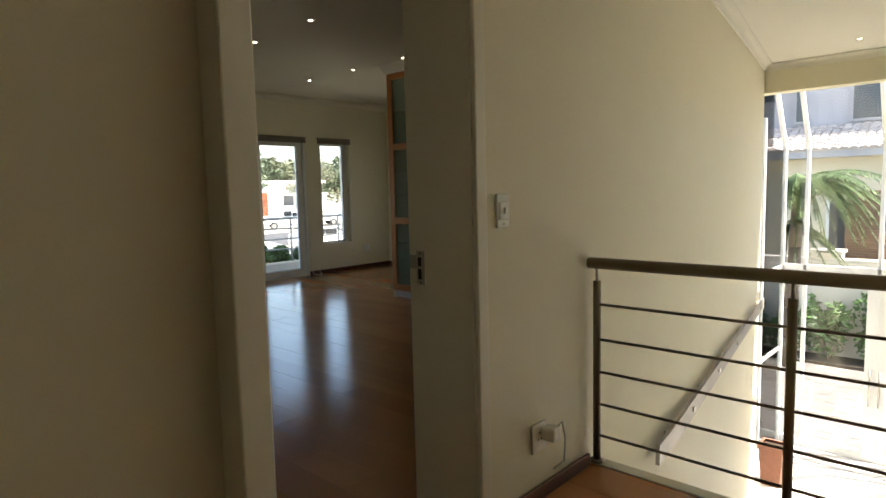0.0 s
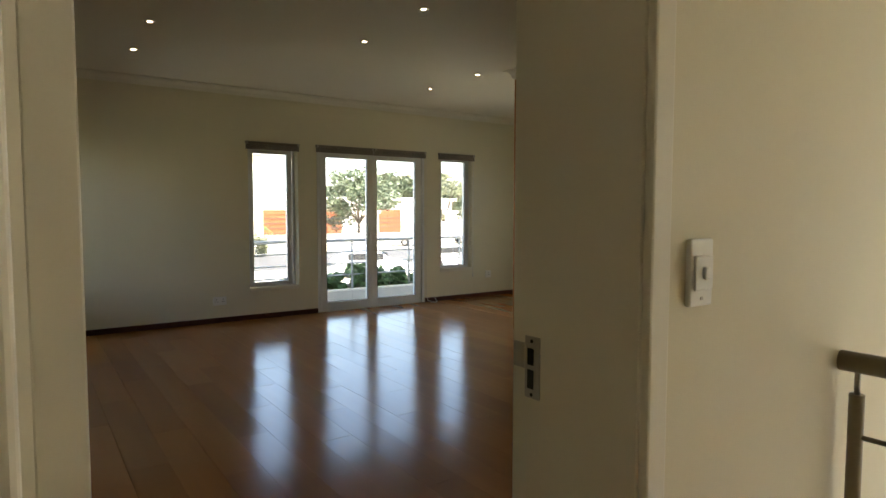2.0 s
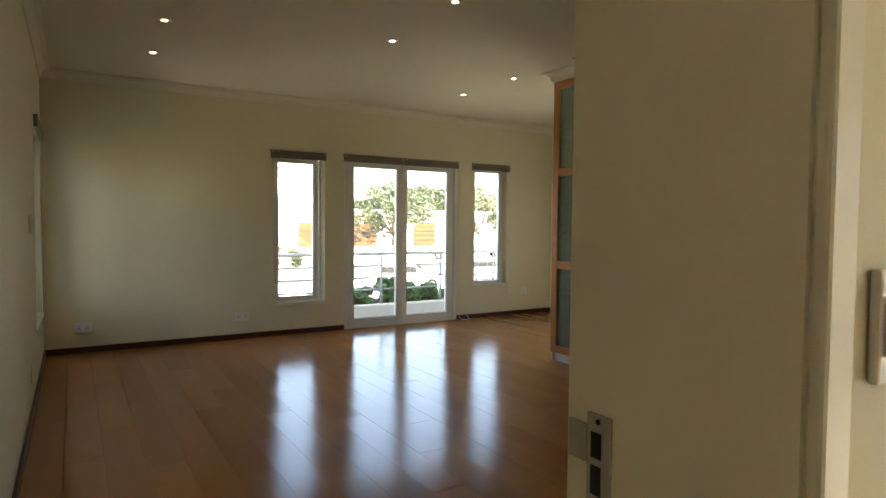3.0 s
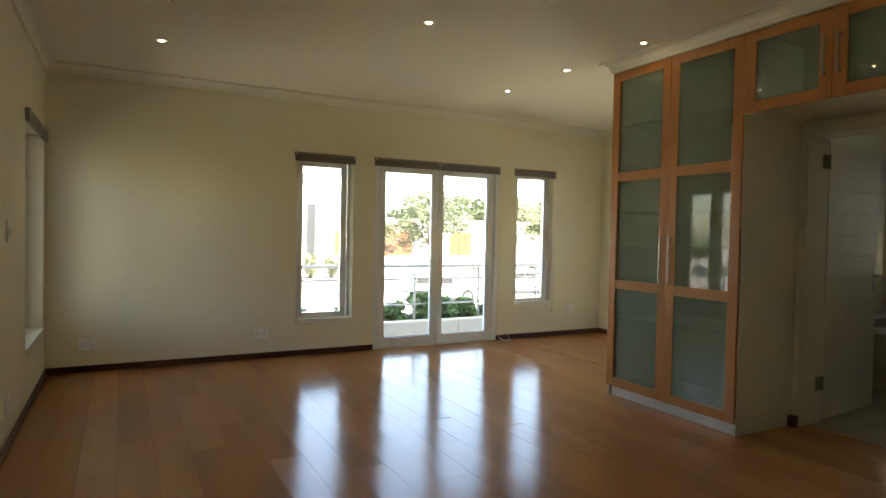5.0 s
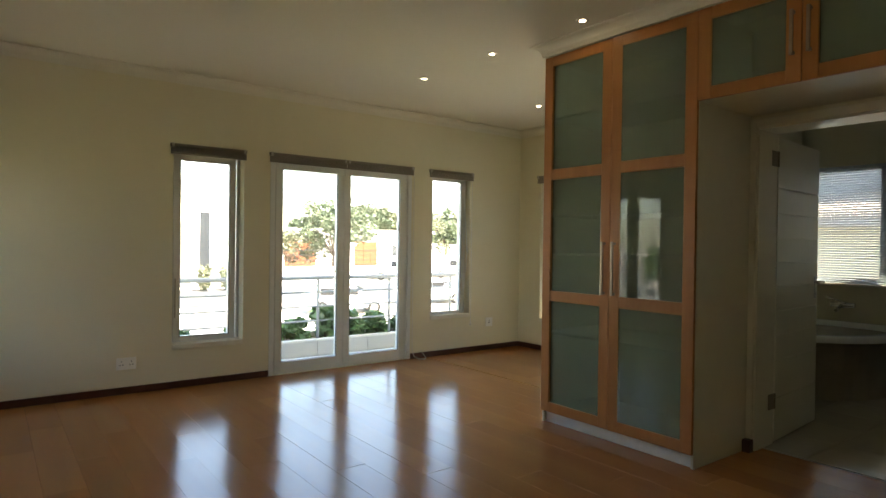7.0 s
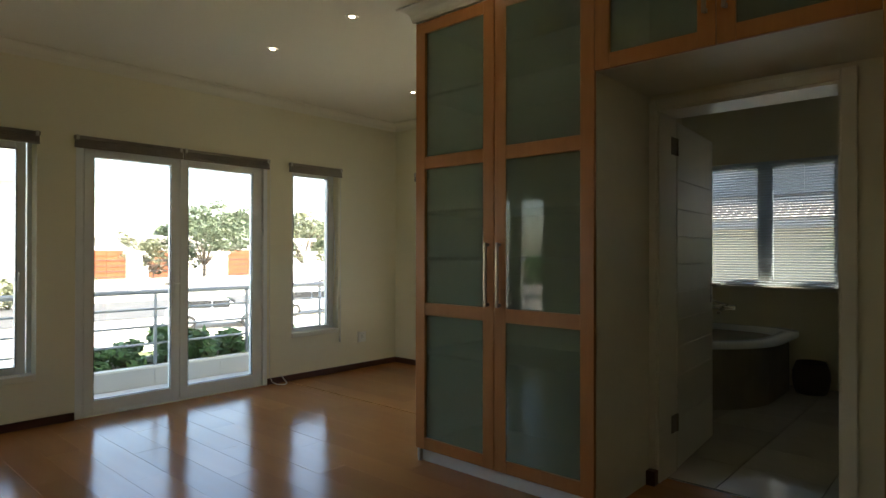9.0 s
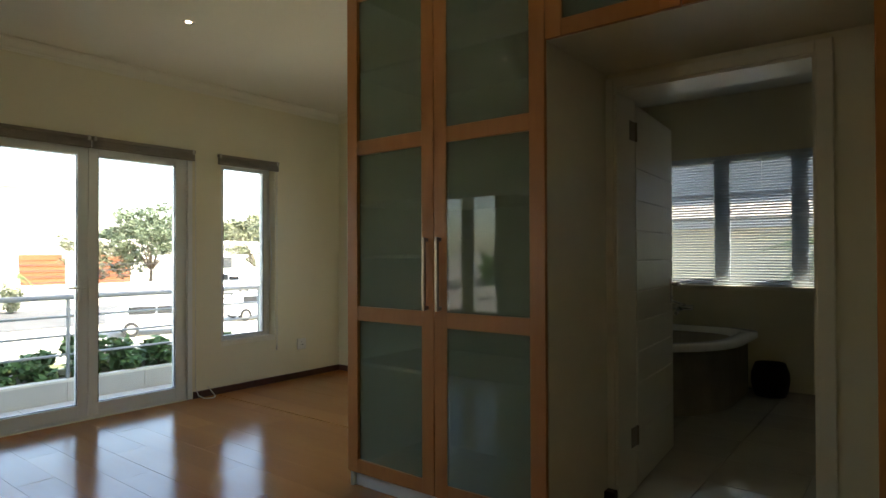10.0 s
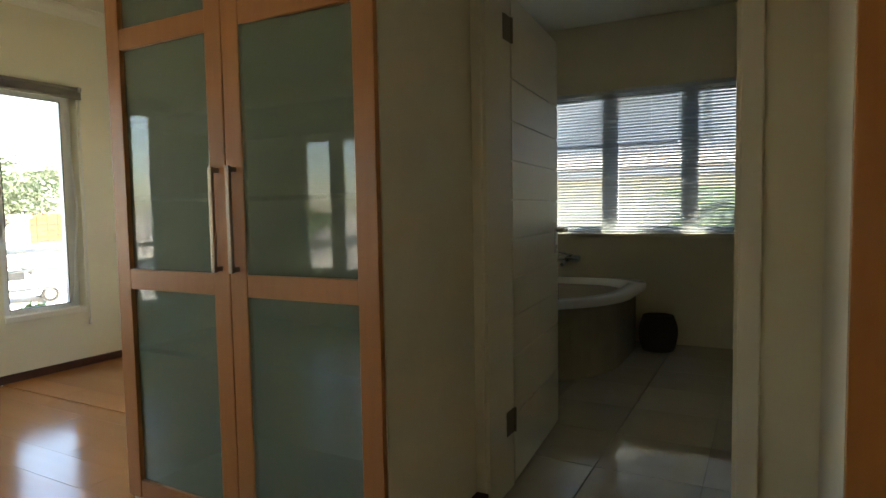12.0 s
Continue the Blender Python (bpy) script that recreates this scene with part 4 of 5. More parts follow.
for j in range(7):
    part("tile", B(-10.06, -10.052, 3.3 + j * 0.72, 3.3 + j * 0.72 + 0.714, -0.12, 0.058), BALC_TILE, planter)
br = thing("balcony_railing", "white powder coated balcony railing with round top rail", "railing")
BRX = -10.10
part("top_rail", R((BRX, 3.3, 0.85), (BRX, 8.4, 0.85), 0.026, 14), ALU_SHADED, br)
for y in (3.35, 4.10, 5.15, 6.20, 7.25, 8.30):
    part("post", R((BRX, y, 0.08), (BRX, y, 0.83), 0.018, 12), ALU_SHADED, br)
for z in (0.67, 0.49, 0.31):
    part("rod", R((BRX, 3.3, z), (BRX, 8.4, z), 0.012, 8), ALU_SHADED, br)


def leaf_cloud(name, mat, parent, blobs, count, size, seed, flat=0.6, label=""):
    """Many small leaves scattered in clumps; blobs: (centre, radii)."""
    rng = np.random.default_rng(seed)
    verts, faces = [], []
    weights = np.array([r[0] * r[1] * r[2] for _, r in blobs]) ** 0.8
    pick = rng.choice(len(blobs), count, p=weights / weights.sum())
    for k in pick:
        c, r = blobs[k]
        d = rng.normal(size=3)
        d /= np.linalg.norm(d)
        p = np.array(c) + d * np.array(r) * (0.35 + 0.65 * rng.random() ** 0.5)
        a = rng.normal(size=3)
        a[2] *= flat
        a /= np.linalg.norm(a)
        b = np.cross(a, rng.normal(size=3))
        b /= np.linalg.norm(b)
        s = size * (0.6 + 0.8 * rng.random())
        n = len(verts)
        verts += [tuple(p - a * s), tuple(p + b * s * 0.42), tuple(p + a * s), tuple(p - b * s * 0.42)]
        faces.append((n, n + 1, n + 2, n + 3))
    me = bpy.data.meshes.new(name)
    me.from_pydata(verts, [], faces)
    me.materials.append(mat)
    ob = new(name, me)
    ob.parent = parent
    if label:
        ob["label"] = label
    return ob


def tree(x, y, z0, height, radius, label, mat, seed, leaves=5000, leaf=0.22, bare=False):
    t = thing("tree", label, "tree", at=(x, y, z0))
    rng = random.Random(seed)
    bm = bmesh.new()
    fork = height * 0.24
    rod(bm, (0, 0, -0.1), (0.06, 0.03, fork), 0.028 * height, 10, 0.018 * height)
    blobs = []
    for i in range(12):
        a = i * 2.4 + rng.random()
        reach = radius * (0.45 + 0.5 * rng.random())
        top = Vector((reach * math.cos(a), reach * math.sin(a), fork + (height - fork) * (0.04 + 0.80 * rng.random())))
        mid = Vector((0.06, 0.03, fork)).lerp(top, 0.5) + Vector((0, 0, 0.12 * height * rng.random()))
        rod(bm, (0.06, 0.03, fork * 0.95), mid, 0.012 * height, 7, 0.007 * height)
        rod(bm, mid, top, 0.007 * height, 6, 0.002 * height)
        for j in range(5 if bare else 2):
            tip = top + Vector((rng.uniform(-1, 1), rng.uniform(-1, 1), rng.uniform(-0.2, 1))) * radius * 0.4
            rod(bm, mid.lerp(top, 0.6), tip, 0.003 * height, 5, 0.0008 * height)
            blobs.append((tuple(tip), (radius * 0.22, radius * 0.22, radius * 0.14)))
        blobs.append((tuple(top), (radius * 0.34, radius * 0.34, radius * 0.22)))
    blobs.append(((0, 0, height * 0.72), (radius * 0.5, radius * 0.5, height * 0.2)))
    part("trunk", bm, BARK, t)
    leaf_cloud("crown", mat, t, blobs, leaves, leaf, seed)
    return t


def frond_mesh(bm, base, yaw, length, droop, rise, rng, width=0.5):
    """One palm frond: a curved rib with narrow leaflets on both sides."""
    d = Vector((math.cos(yaw), math.sin(yaw), 0))
    side = Vector((-d.y, d.x, 0))
    pts = [Vector(base) + d * length * s + Vector((0, 0, rise * s - droop * s * s)) for s in [i / 12 for i in range(13)]]
    for p, q in zip(pts, pts[1:]):
        rod(bm, p, q, 0.012, 4)
        for k in range(5):
            o = p.lerp(q, k / 5)
            s = (o - pts[0]).length / length
            w = width * (1 - 0.75 * s) * (0.5 if s < 0.1 else 1)
            for sg in (-1, 1):
                tip = o + side * sg * w + d * w * 0.6 + Vector((0, 0, -0.55 * w + rng.uniform(-0.06, 0.06)))
                n = (tip - o).cross(Vector((0, 0, 1))).normalized() * 0.015
                bm.faces.new([bm.verts.new(v) for v in (o - n, tip, o + n)])


def palm(x, y, z0, trunk, length, n, seed, label):
    t = thing("palm_tree", label, "palm tree", at=(x, y, z0))
    rng = random.Random(seed)
    bm = bmesh.new()
    for i in range(6):
        a, b = trunk * i / 6, trunk * (i + 1) / 6
        rod(bm, (0.02 * i, 0, a), (0.02 * (i + 1), 0, b), 0.17 - 0.008 * i, 10, 0.15 - 0.008 * i)
    part("trunk", bm, BARK, t)
    for i in range(n):
        f = bmesh.new()
        frond_mesh(f, (0.12, 0, trunk), i * 2.4 + rng.random() * 0.5, length * rng.uniform(0.8, 1.1), length * rng.uniform(0.55, 1.15), length * rng.uniform(0.1, 0.7), rng, length * 0.2)
        part("frond", f, PALM_LEAF, t)
    return t


def shrub(x, y, z0, w, h, seed, label, mat=LEAF_DARK, n=420, leaf=0.05):
    t = thing("shrub", label, "shrub", at=(x, y, z0))
    rng = random.Random(seed)
    bm = bmesh.new()
    blobs = []
    for i in range(7):
        tip = (rng.uniform(-w, w) * 0.8, rng.uniform(-w, w) * 0.45, h * rng.uniform(0.5, 0.95))
        rod(bm, (tip[0] * 0.3, tip[1] * 0.3, -0.02), tip, 0.008, 5, 0.003)
        blobs.append((tip, (w * 0.4, w * 0.32, h * 0.32)))
    blobs.append(((0, 0, h * 0.35), (w * 0.85, w * 0.5, h * 0.33)))
    part("stems", bm, BARK, t)
    leaf_cloud("leaves", mat, t, blobs, n, leaf, seed)
    return t


for i, (y, w, h) in enumerate(((3.7, 0.3, 0.28), (4.2, 0.3, 0.26), (4.62, 0.28, 0.24), (5.3, 0.28, 0.27), (5.68, 0.3, 0.26), (6.05, 0.3, 0.3), (6.42, 0.3, 0.42), (6.8, 0.32, 0.34), (7.2, 0.34, 0.32), (7.65, 0.3, 0.28), (8.1, 0.3, 0.26))):
    shrub(-10.34, y, 0.02, w * 0.9, h * 0.85, 40 + i, "dark green leafy shrub growing in the planter", LEAF_DARK, 620, 0.055)

# street side, far
bw = thing("boundary_wall", "white rendered street boundary wall with capped pillars", "boundary wall")
zb = ground_z(-50)
part("wall", B(-50.12, -49.9, 14, 27.6, zb, zb + 0.95), RENDER_GREY, bw)
part("wall", B(-50.12, -49.9, 28.2, 32.5, zb, zb + 0.95), RENDER_GREY, bw)
part("wall", B(-50.12, -49.9, 34.2, 60, zb, zb + 1.9), RENDER_WHITE, bw)
for y in (14.5, 21.2, 27.9, 34.2, 36.6, 40.0, 46.0):
    p = part("pillar", B(-50.35, -49.65, y - 0.45, y + 0.45, zb, zb + 2.75), RENDER_WHITE, bw)
    part("cap", B(-50.5, -49.5, y - 0.6, y + 0.6, zb + 2.75, zb + 2.98, bevel=0.04), RENDER_WHITE, p)
for y0, y1 in ((15.0, 20.7), (21.7, 27.4), (28.4, 32.4)):
    for z in (1.1, 1.5, 1.9, 2.3):
        part("fence_bar", B(-50.04, -50.0, y0, y1, zb + z, zb + z + 0.05), IRON, bw)
gt = thing("driveway_gate", "dark iron driveway gate between pillars", "gate")
for i in range(10):
    part("bar", B(-50.03, -49.99, 34.75 + i * 0.15, 34.79 + i * 0.15, zb + 0.1, zb + 1.9), IRON, gt)
part("frame", B(-50.04, -49.98, 34.7, 36.15, zb + 1.9, zb + 1.98), IRON, gt)


def far_house(name_label, x, y0, y1, depth, h, wall, doors, windows, roof_over=0.5):
    z0 = ground_z(x)
    t = thing("house", name_label, "house")
    part("wall", B(x - depth, x, y0, y1, z0 - 0.3, z0 + h), wall, t)
    part("roof", B(x - depth - roof_over, x + roof_over, y0 - roof_over, y1 + roof_over, z0 + h, z0 + h + 0.35, bevel=0.05), RENDER_WHITE, t)
    for a, b, hh in doors:
        d = part("garage_door", B(x + 0.01, x + 0.05, a, b, z0, z0 + hh), GARAGE, t, "orange stained timber sectional garage door")
        for i in range(5):
            for j in range(4):
                part("panel", B(x + 0.05, x + 0.09, a + (b - a) * (j + 0.06) / 4, a + (b - a) * (j + 0.94) / 4, z0 + hh * (i + 0.08) / 5, z0 + hh * (i + 0.92) / 5), GARAGE, d)
    for a, b, c, e in windows:
        w = part("window", B(x + 0.005, x + 0.07, a, b, z0 + c, z0 + e), ALU, t)
        part("pane", B(x + 0.07, x + 0.085, a + 0.1, b - 0.1, z0 + c + 0.1, z0 + e - 0.1), DARK_PANE, w)
    return t


far_house("white house with two orange garage doors across the street", -63, 17, 46, 9, 3.7, RENDER_WHITE,
          [(21.8, 25.6, 2.6), (34.9, 38.6, 2.7), (27.5, 31.0, 2.6)], [(40.5, 42.5, 1.0, 2.4), (18.0, 20.0, 1.0, 2.4)])
col_house = far_house("tall white house with columns and a deep porch", -46, 2, 16.6, 9, 7.2, RENDER_CREAM, [], [(10.2, 11.6, 1.0, 4.6), (14.3, 15.2, 0.5, 5.2), (5.0, 7.0, 1.0, 3.0)])
for y in (13.8, 15.8):
    part("column", B(-45.1, -44.5, y - 0.25, y + 0.25, ground_z(-45) - 0.2, ground_z(-46) + 6.0), RENDER_WHITE, col_house)
ld = thing("ladder", "white ladder leaning on the house wall", "ladder")
zl = ground_z(-62)
for y in (21.0, 21.5):
    part("rail", R((-61.6, y, zl), (-62.6, y, zl + 3.4), 0.05, 6), ALU, ld)
for i in range(8):
    s = (i + 0.7) / 8.5
    part("rung", R((-61.6 - s, 21.0, zl + 3.4 * s), (-61.6 - s, 21.5, zl + 3.4 * s), 0.04, 6), ALU, ld)

tree(-54, 28.5, ground_z(-54), 6.9, 3.4, "leafy green street tree with an open crown", LEAF, 3, 6500, 0.17)
tree(-56, 25.0, ground_z(-56), 4.2, 2.2, "small leafy garden tree by the fence", LEAF_DRY, 5, 2400, 0.16)
tree(-55, 39.3, ground_z(-55), 7.0, 2.6, "half bare tree with thin olive foliage", LEAF_DRY, 8, 2200, 0.15, True)
for i, (x, y, h, r) in enumerate(((-84, 48, 6.8, 4.5), (-86, 55, 7.4, 5), (-82, 63, 7.0, 4.5), (-88, 72, 7.6, 5), (-84, 40, 5.2, 3.5))):
    tree(x, y, ground_z(x), h, r, "broad yellow-green tree behind the houses", LEAF_DRY if i % 2 else LEAF, 20 + i, 4200, 0.40)
for i, (x, y) in enumerate(((-14, -34), (-22, -48), (-6, -42), (-34, -52), (-12, -60), (-26, -36), (-42, -44))):
    tree(x, y, G0, 4.6, 3.2, "dark round tree in the field below the house", LEAF_DARK, 50 + i, 1500, 0.34)
palm(-48, 16.6, ground_z(-48), 1.8, 2.2, 16, 6, "small bushy palm beside the white house")
for i, y in enumerate((9.5, 11.0, 12.0, 14.0, 15.5)):
    shrub(-43.2, y, ground_z(-43), 0.8, 1.4, 70 + i, "dry flowering bush before the white house", LEAF_DRY, 700, 0.12)


def car_body(bm, side, halfw, tuck):
    """A body swept from a side outline, narrowed towards the roof."""
    zmax = max(z for _, z in side)
    rings = []
    for sg in (-1, 1):
        rings.append([bm.verts.new((x, sg * (halfw - tuck * max(0.0, (z - 0.85) / (zmax - 0.85))), z)) for x, z in side])
    n = len(side)
    for i in range(n):
        bm.faces.new((rings[0][i], rings[0][(i + 1) % n], rings[1][(i + 1) % n], rings[1][i]))
    bm.faces.new(rings[0][::-1])
    bm.faces.new(rings[1])
    bmesh.ops.bevel(bm, geom=bm.edges[:], offset=0.05, segments=2, affect="EDGES", clamp_overlap=True)
    return bm


def vehicle(kind, m, label):
    t = tagged(new(kind), label, kind)
    t.matrix_world = m
    if kind == "car":
        side = [(-2.1, 0.3), (2.1, 0.3), (2.15, 0.7), (1.9, 0.85), (1.0, 0.95), (0.35, 1.42), (-1.2, 1.45), (-1.9, 0.98), (-2.15, 0.9)]
        panes = (((-1.45, -0.35), (0.98, 1.33)), ((-0.28, 0.5), (0.98, 1.33)))
    else:
        side = [(-2.5, 0.45), (2.5, 0.45), (2.55, 0.85), (2.35, 1.05), (1.3, 1.12), (0.7, 1.7), (-0.6, 1.72), (-0.75, 1.1), (-2.5, 1.08)]
        panes = (((-0.5, 0.15), (1.15, 1.6)), ((0.22, 0.95), (1.15, 1.45)))
    part("body", car_body(bmesh.new(), side, 0.85, 0.2), CAR_WHITE, t)
    for sg in (-1, 1):
        for (a, b), (c, d) in panes:
            part("side_window", B(a, b, min(sg * 0.72, sg * 0.845), max(sg * 0.72, sg * 0.845), c, d, bevel=0.02), CAR_GLASS, t)
        for x in (-1.35, 1.35):
            w = part("wheel", R((x, sg * 0.66, 0.33), (x, sg * 0.87, 0.33), 0.33, 20), RUBBER, t)
            part("rim", R((x, sg * 0.85, 0.33), (x, sg * 0.885, 0.33), 0.2, 14), STEEL, w)
    x_end = side[2][0]
    part("windscreen", B(side[4][0] - 0.45, side[4][0] - 0.2, -0.6, 0.6, 1.1, 1.32, bevel=0.03), CAR_GLASS, t)
    for sg in (-1, 1):
        part("headlight", B(x_end - 0.1, x_end + 0.02, sg * 0.65 - 0.15, sg * 0.65 + 0.15, 0.62, 0.78, bevel=0.02), DARK_PANE, t)
    return t


def on_slope(x, y, yaw):
    return pose(x, y, ground_z(x), 0, 2.0 if -75 < x < -12 else 0, 0) @ pose(0, 0, 0, 0, 0, yaw)


vehicle("car", on_slope(-31.5, 17.9, 75), "white parked car on the forecourt")
vehicle("car", on_slope(-33, 24.5, 82), "white parked saloon car on the forecourt")
vehicle("pickup", on_slope(-47, 31.0, 62), "white pickup truck parked by the gate pillars")
vehicle("pickup", on_slope(-47.5, 37.5, 70), "white pickup truck parked beyond the gate")

# ---- neighbouring house on the north side ----
nh = thing("neighbour_house", "cream two storey house with tiled lean-to roof across the court", "house")
part("wall", B(-12, 9, 21.0, 22.4, G0, 2.15), RENDER_CREAM, nh)
part("upper_wall", B(-12, 9, 22.45, 30, G0, 7.5), RENDER_GREY, nh, "grey painted upper storey")
part("eave", B(-12.2, 9.2, 20.45, 21.0, 1.92, 2.10), RENDER_GREY, nh)
rt = bmesh.new()
for r in range(9):
    f0 = r / 9
    y, z = 20.4 + 2.05 * f0, 2.12 + 0.80 * f0
    for c in range(96):
        x = -12.0 + c * 0.22
        n = 5
        lo = [rt.verts.new((x + 0.11 + 0.11 * math.cos(a), y, z + 0.015 + 0.055 * math.sin(a))) for a in [math.pi * k / n for k in range(n + 1)]]
        hi = [rt.verts.new((x + 0.11 + 0.10 * math.cos(a), y + 0.28, z + 0.085 + 0.045 * math.sin(a))) for a in [math.pi * k / n for k in range(n + 1)]]
        for k in range(n):
            rt.faces.new((lo[k], lo[k + 1], hi[k + 1], hi[k]))
        rt.faces.new(lo)
roof_tiles = part("roof_tiles", rt, ROOF, nh, "weathered pink-grey barrel roof tiles")
roof_tiles["kind"] = "stuff"
deck = bmesh.new()
for x in (-12.1, 9.1):
    for y, z in ((20.42, 2.10), (22.448, 2.10), (22.448, 2.90), (20.42, 2.125)):
        deck.verts.new((x, y, z))
dv = list(deck.verts)
deck.faces.new(dv[:4])
deck.faces.new(dv[4:][::-1])
for i in range(4):
    deck.faces.new((dv[i], dv[(i + 1) % 4], dv[4 + (i + 1) % 4], dv[4 + i]))
part("roof_deck", deck, ROOF, nh)
gb = bmesh.new()
gv0 = [gb.verts.new(v) for v in ((-9.6, 22.0, 2.9), (-6.2, 22.0, 2.9), (-6.2, 22.0, 4.5), (-7.4, 22.0, 4.5))]
gv1 = [gb.verts.new((v.co.x, 22.44, v.co.z)) for v in gv0]
gb.faces.new(gv0)
for i in range(4):
    gb.faces.new((gv0[i], gv0[(i + 1) % 4], gv1[(i + 1) % 4], gv1[i]))
part("gable_roof", gb, SLATE, nh, "grey slated roof slope")
for a, b, c, e in ((-4.17, -2.9, 2.98, 4.7), (-5.63, -5.30, 3.02, 4.7), (-1.8, 0.6, 3.7, 6.0), (-7.6, -6.6, 5.0, 6.4), (-10.8, -9.9, 4.9, 6.4)):
    w = part("window", B(a, b, 22.36, 22.449, c, e), RENDER_GREY, nh)
    part("pane", B(a + 0.07, b - 0.07, 22.34, 22.36, c + 0.07, e - 0.07), DARK_PANE, w)
for a, b, c, e in ((-4.42, -3.6, -2.9, 0.75), (-11.4, -9.6, -2.8, 0.2)):
    w = part("window", B(a, b, 20.94, 20.999, c, e), ALU, nh)
    part("pane", B(a + 0.08, b - 0.08, 20.92, 20.94, c + 0.08, e - 0.08), DARK_PANE, w)
sp = thing("stone_pillar", "pillar clad in brown stacked ledge stone", "pillar")
part("core", B(-3.52, -2.80, 18.6, 19.6, G0, 1.0), DARK, sp)
rng = random.Random(4)
z = G0
while z < 1.0:
    h = rng.uniform(0.035, 0.08)
    x = -3.57
    while x < -2.82:
        w = rng.uniform(0.12, 0.5)
        part("stone", B(x, min(x + w, -2.77) - 0.008, 18.55 + rng.uniform(-0.06, 0.03), 18.66, z, z + h - 0.008), STONE, sp)
        x += w
    z += h
gwall = thing("garden_wall", "low white garden wall behind the flower bed", "garden wall")
part("wall", B(-9, 3, 18.0, 18.2, G0, -0.64), RENDER_WHITE, gwall)
part("coping", B(-9, 3, 17.95, 18.25, -0.64, -0.57, bevel=0.02), RENDER_WHITE, gwall)
bed = thing("flower_bed", "dark soil bed edged along the garden wall", "flower bed")
part("soil", B(-9, 3, 17.2, 18.0, G0 - 0.02, G0 + 0.08), SOIL, bed)
cover = thing("meter_box", "white box lid with a dark handle on the garden wall", "box")
part("lid", B(-4.2, -3.47, 17.8, 18.4, -0.44, -0.36, bevel=0.015), RENDER_WHITE, cover)
part("body", B(-4.15, -3.52, 17.97, 18.36, -0.57, -0.44), RENDER_WHITE, cover)
grip = bmesh.new()
rod(grip, (-3.95, 17.77, -0.40), (-3.72, 17.77, -0.40), 0.012, 8)
for gx in (-3.95, -3.72):
    rod(grip, (gx, 17.77, -0.40), (gx, 17.805, -0.40), 0.010, 8)
part("handle", grip, IRON, cover, "dark bar handle")
palm(-4.3, 16.7, G0, 4.2, 1.75, 84, 11, "feathery palm with arching green fronds in the court")
palm(-4.75, 17.3, G0, 3.2, 1.5, 20, 12, "second feathery palm against the garden wall")
for i, (x, h) in enumerate(((-4.6, 1.0), (-3.75, 1.25), (-2.75, 1.5), (-2.2, 0.8), (-1.4, 1.2), (-6.0, 1.1))):
    shrub(x, 17.6, G0 + 0.06, 0.5, h, 90 + i, "dark strappy shrub in the flower bed", LEAF_DARK, 700, 0.09)

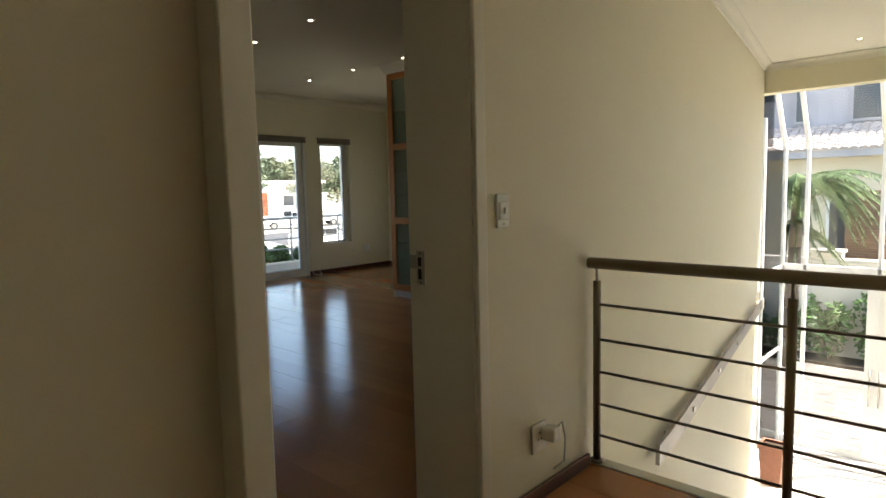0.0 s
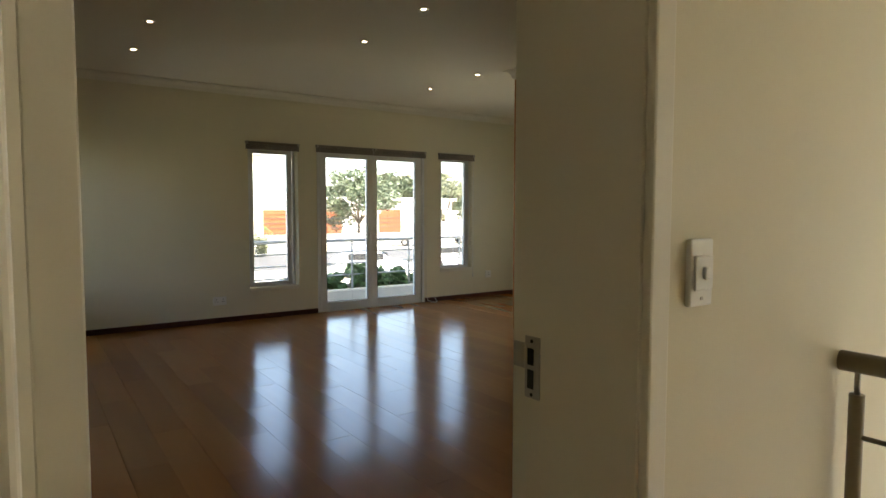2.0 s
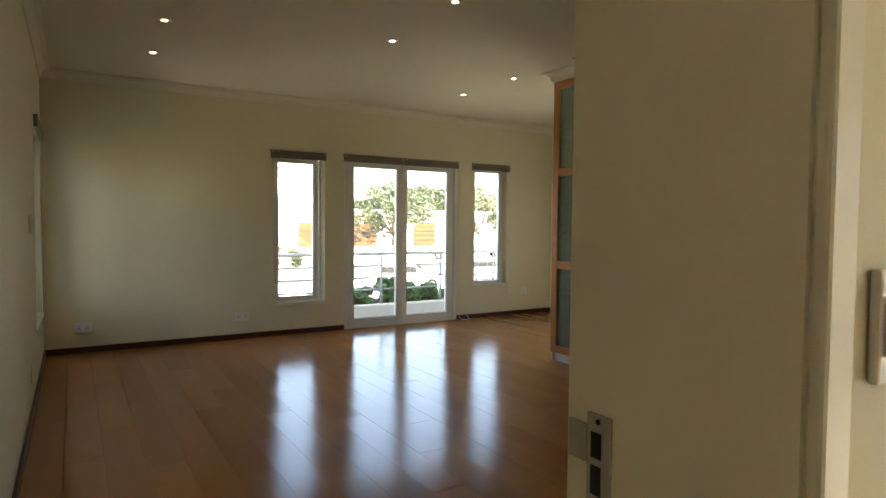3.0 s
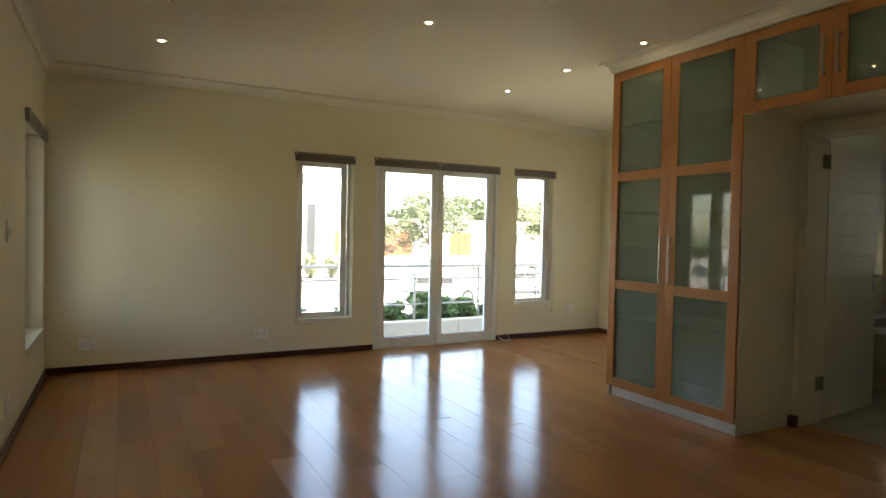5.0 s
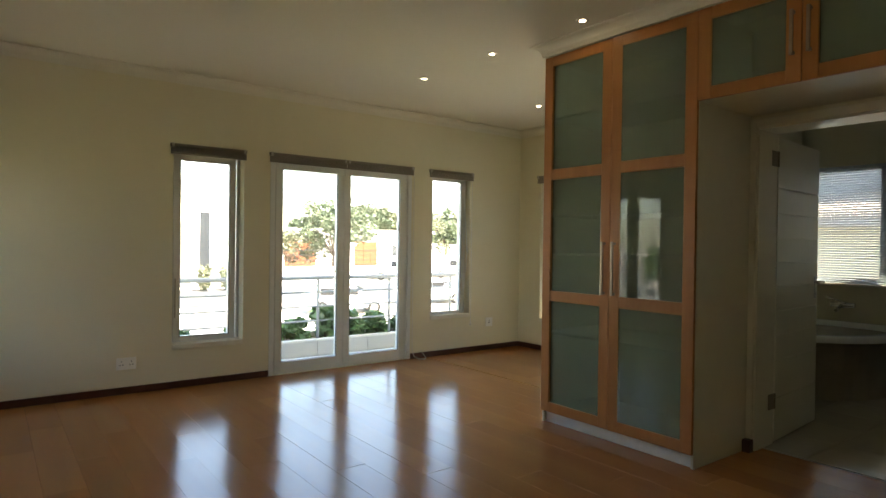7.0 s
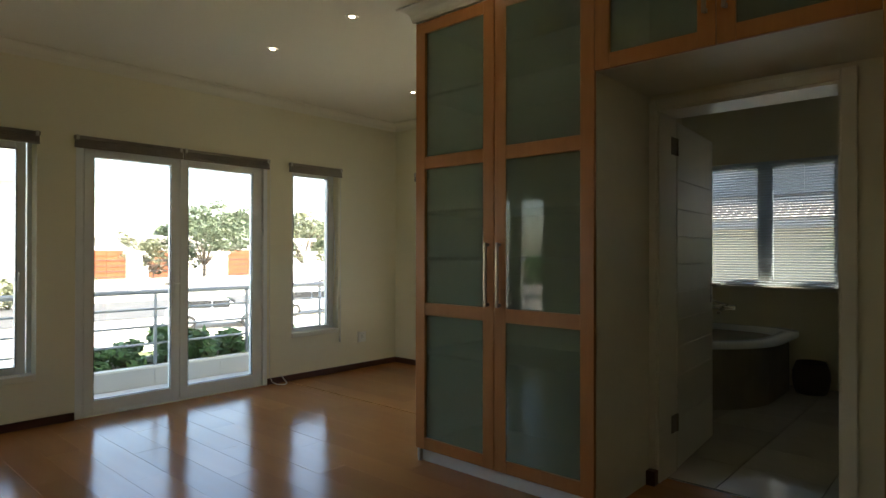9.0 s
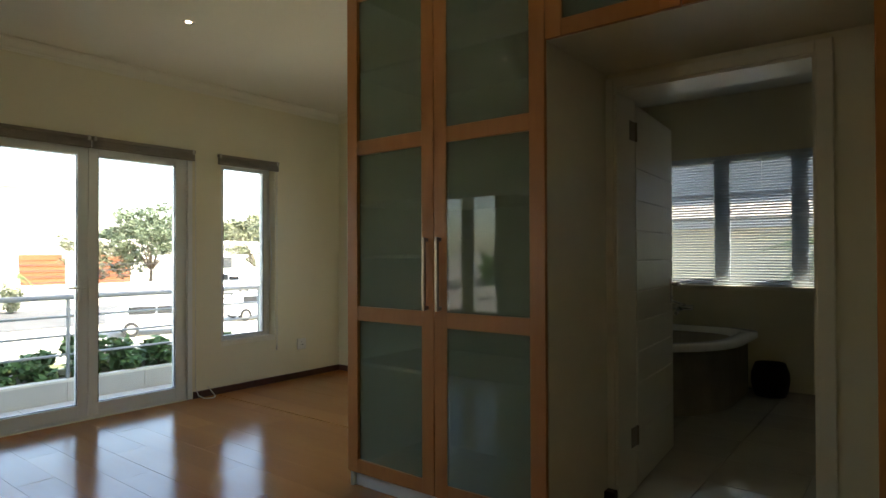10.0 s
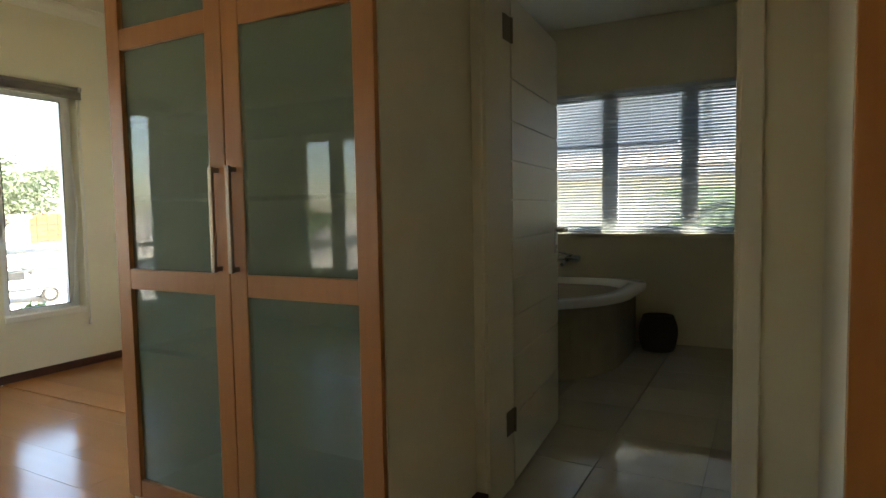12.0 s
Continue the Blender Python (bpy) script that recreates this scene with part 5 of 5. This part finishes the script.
# ---- floor pieces ----
def planks(parent, x0, x1, y0, y1, shift, skip=None):
    """Long laminate boards along x, staggered row by row, sharing their meshes."""
    width, length, k = 0.192, 1.28, 0
    shared = {}
    rows = int(math.ceil((y1 - y0) / width))
    for r in range(rows):
        a, b = y0 + r * width, min(y0 + (r + 1) * width, y1)
        x = x0 - length * ((r * 0.37 + shift) % 1.0)
        while x < x1:
            p, q = max(x, x0), min(x + length, x1)
            if q - p > 0.02 and b - a > 0.02 and not (skip and skip(p, q, a, b)):
                key = (round(q - p, 3), round(b - a, 3))
                if key not in shared:
                    bm = bmesh.new()
                    L, W = q - p, b - a
                    e = 0.0007
                    lo = [bm.verts.new(v) for v in ((0, 0, -0.012), (L, 0, -0.012), (L, W, -0.012), (0, W, -0.012))]
                    mi = [bm.verts.new(v) for v in ((0.0004, 0.0004, -e), (L - 0.0004, 0.0004, -e), (L - 0.0004, W - 0.0004, -e), (0.0004, W - 0.0004, -e))]
                    for i in range(4):
                        bm.faces.new((lo[i], lo[(i + 1) % 4], mi[(i + 1) % 4], mi[i]))
                    # the boards are slightly cupped: their middle lies lower than their long edges
                    strips = [[bm.verts.new((x, e + (W - 2 * e) * f, -0.00034 * (1 - (2 * f - 1) ** 2))) for x in (e, L - e)] for f in (0, 0.2, 0.4, 0.6, 0.8, 1)]
                    for s, t in zip(strips, strips[1:]):
                        bm.faces.new((s[0], s[1], t[1], t[0])).smooth = True
                    rim = [strips[0][0], strips[0][1], strips[-1][1], strips[-1][0]]
                    edge = [bm.verts.new(v.co) for v in rim]
                    for i in range(4):
                        bm.faces.new((mi[i], mi[(i + 1) % 4], edge[(i + 1) % 4], edge[i]))
                    shared[key] = mesh_of("plank", bm, FLOOR_WOOD)
                ob = new("plank", shared[key])
                ob.parent = parent
                k += 1
                ob.location = (p, a, 0.0)
                ob.rotation_euler = (radians(0.18) * math.sin(k * 1.7), radians(0.03) * math.sin(k * 2.9), 0)
            x += length
    return k


planks(bpy.data.objects["floor_threshold_base"], -2.80, XE, YS, YS + 7 * 0.192, 0.6)
planks(bpy.data.objects["floor_bedroom_base"], XW, -2.80, YS, YB0 + 0.10, 0.2, lambda p, q, a, b: p > -6.1 and q < -5.1 and a > 6.3)
planks(bpy.data.objects["floor_nook_base"], XW, -6.2, YB0 + 0.12, YN, 0.5)
planks(landing_floor, XE, 3.0, -1.4, 3.63, 0.7)
tile_mesh = mesh_of("tile", box(bmesh.new(), 0.002, 0.448, 0.002, 0.448, -0.008, 0.0), TILE)
for i in range(6):
    for j in range(7):
        ob = new("tile", tile_mesh)
        ob.parent = bath_floor
        ob.location = (-6.05 + i * 0.45, YB0 + 0.12 + j * 0.45, 0.002)
court = setting("pavement_court", B(-9.0, 3.2, 12.08, 17.2, G0 - 0.05, G0 + 0.004), GROUT, "pink-grey brick paving in the front court", "paving")
paver_mesh = mesh_of("paver", box(bmesh.new(), 0.004, 0.216, 0.004, 0.296, -0.03, 0.0, bevel=0.0), BRICK_PAVE)
for i in range(17):
    for j in range(17):
        ob = new("paver", paver_mesh)
        ob.parent = court
        ob.location = (-4.9 + i * 0.22, 12.1 + j * 0.30 - (0.15 if i % 2 and j else 0.0), G0 + 0.012 + 0.002 * math.sin(i * 3.1 + j * 1.7))
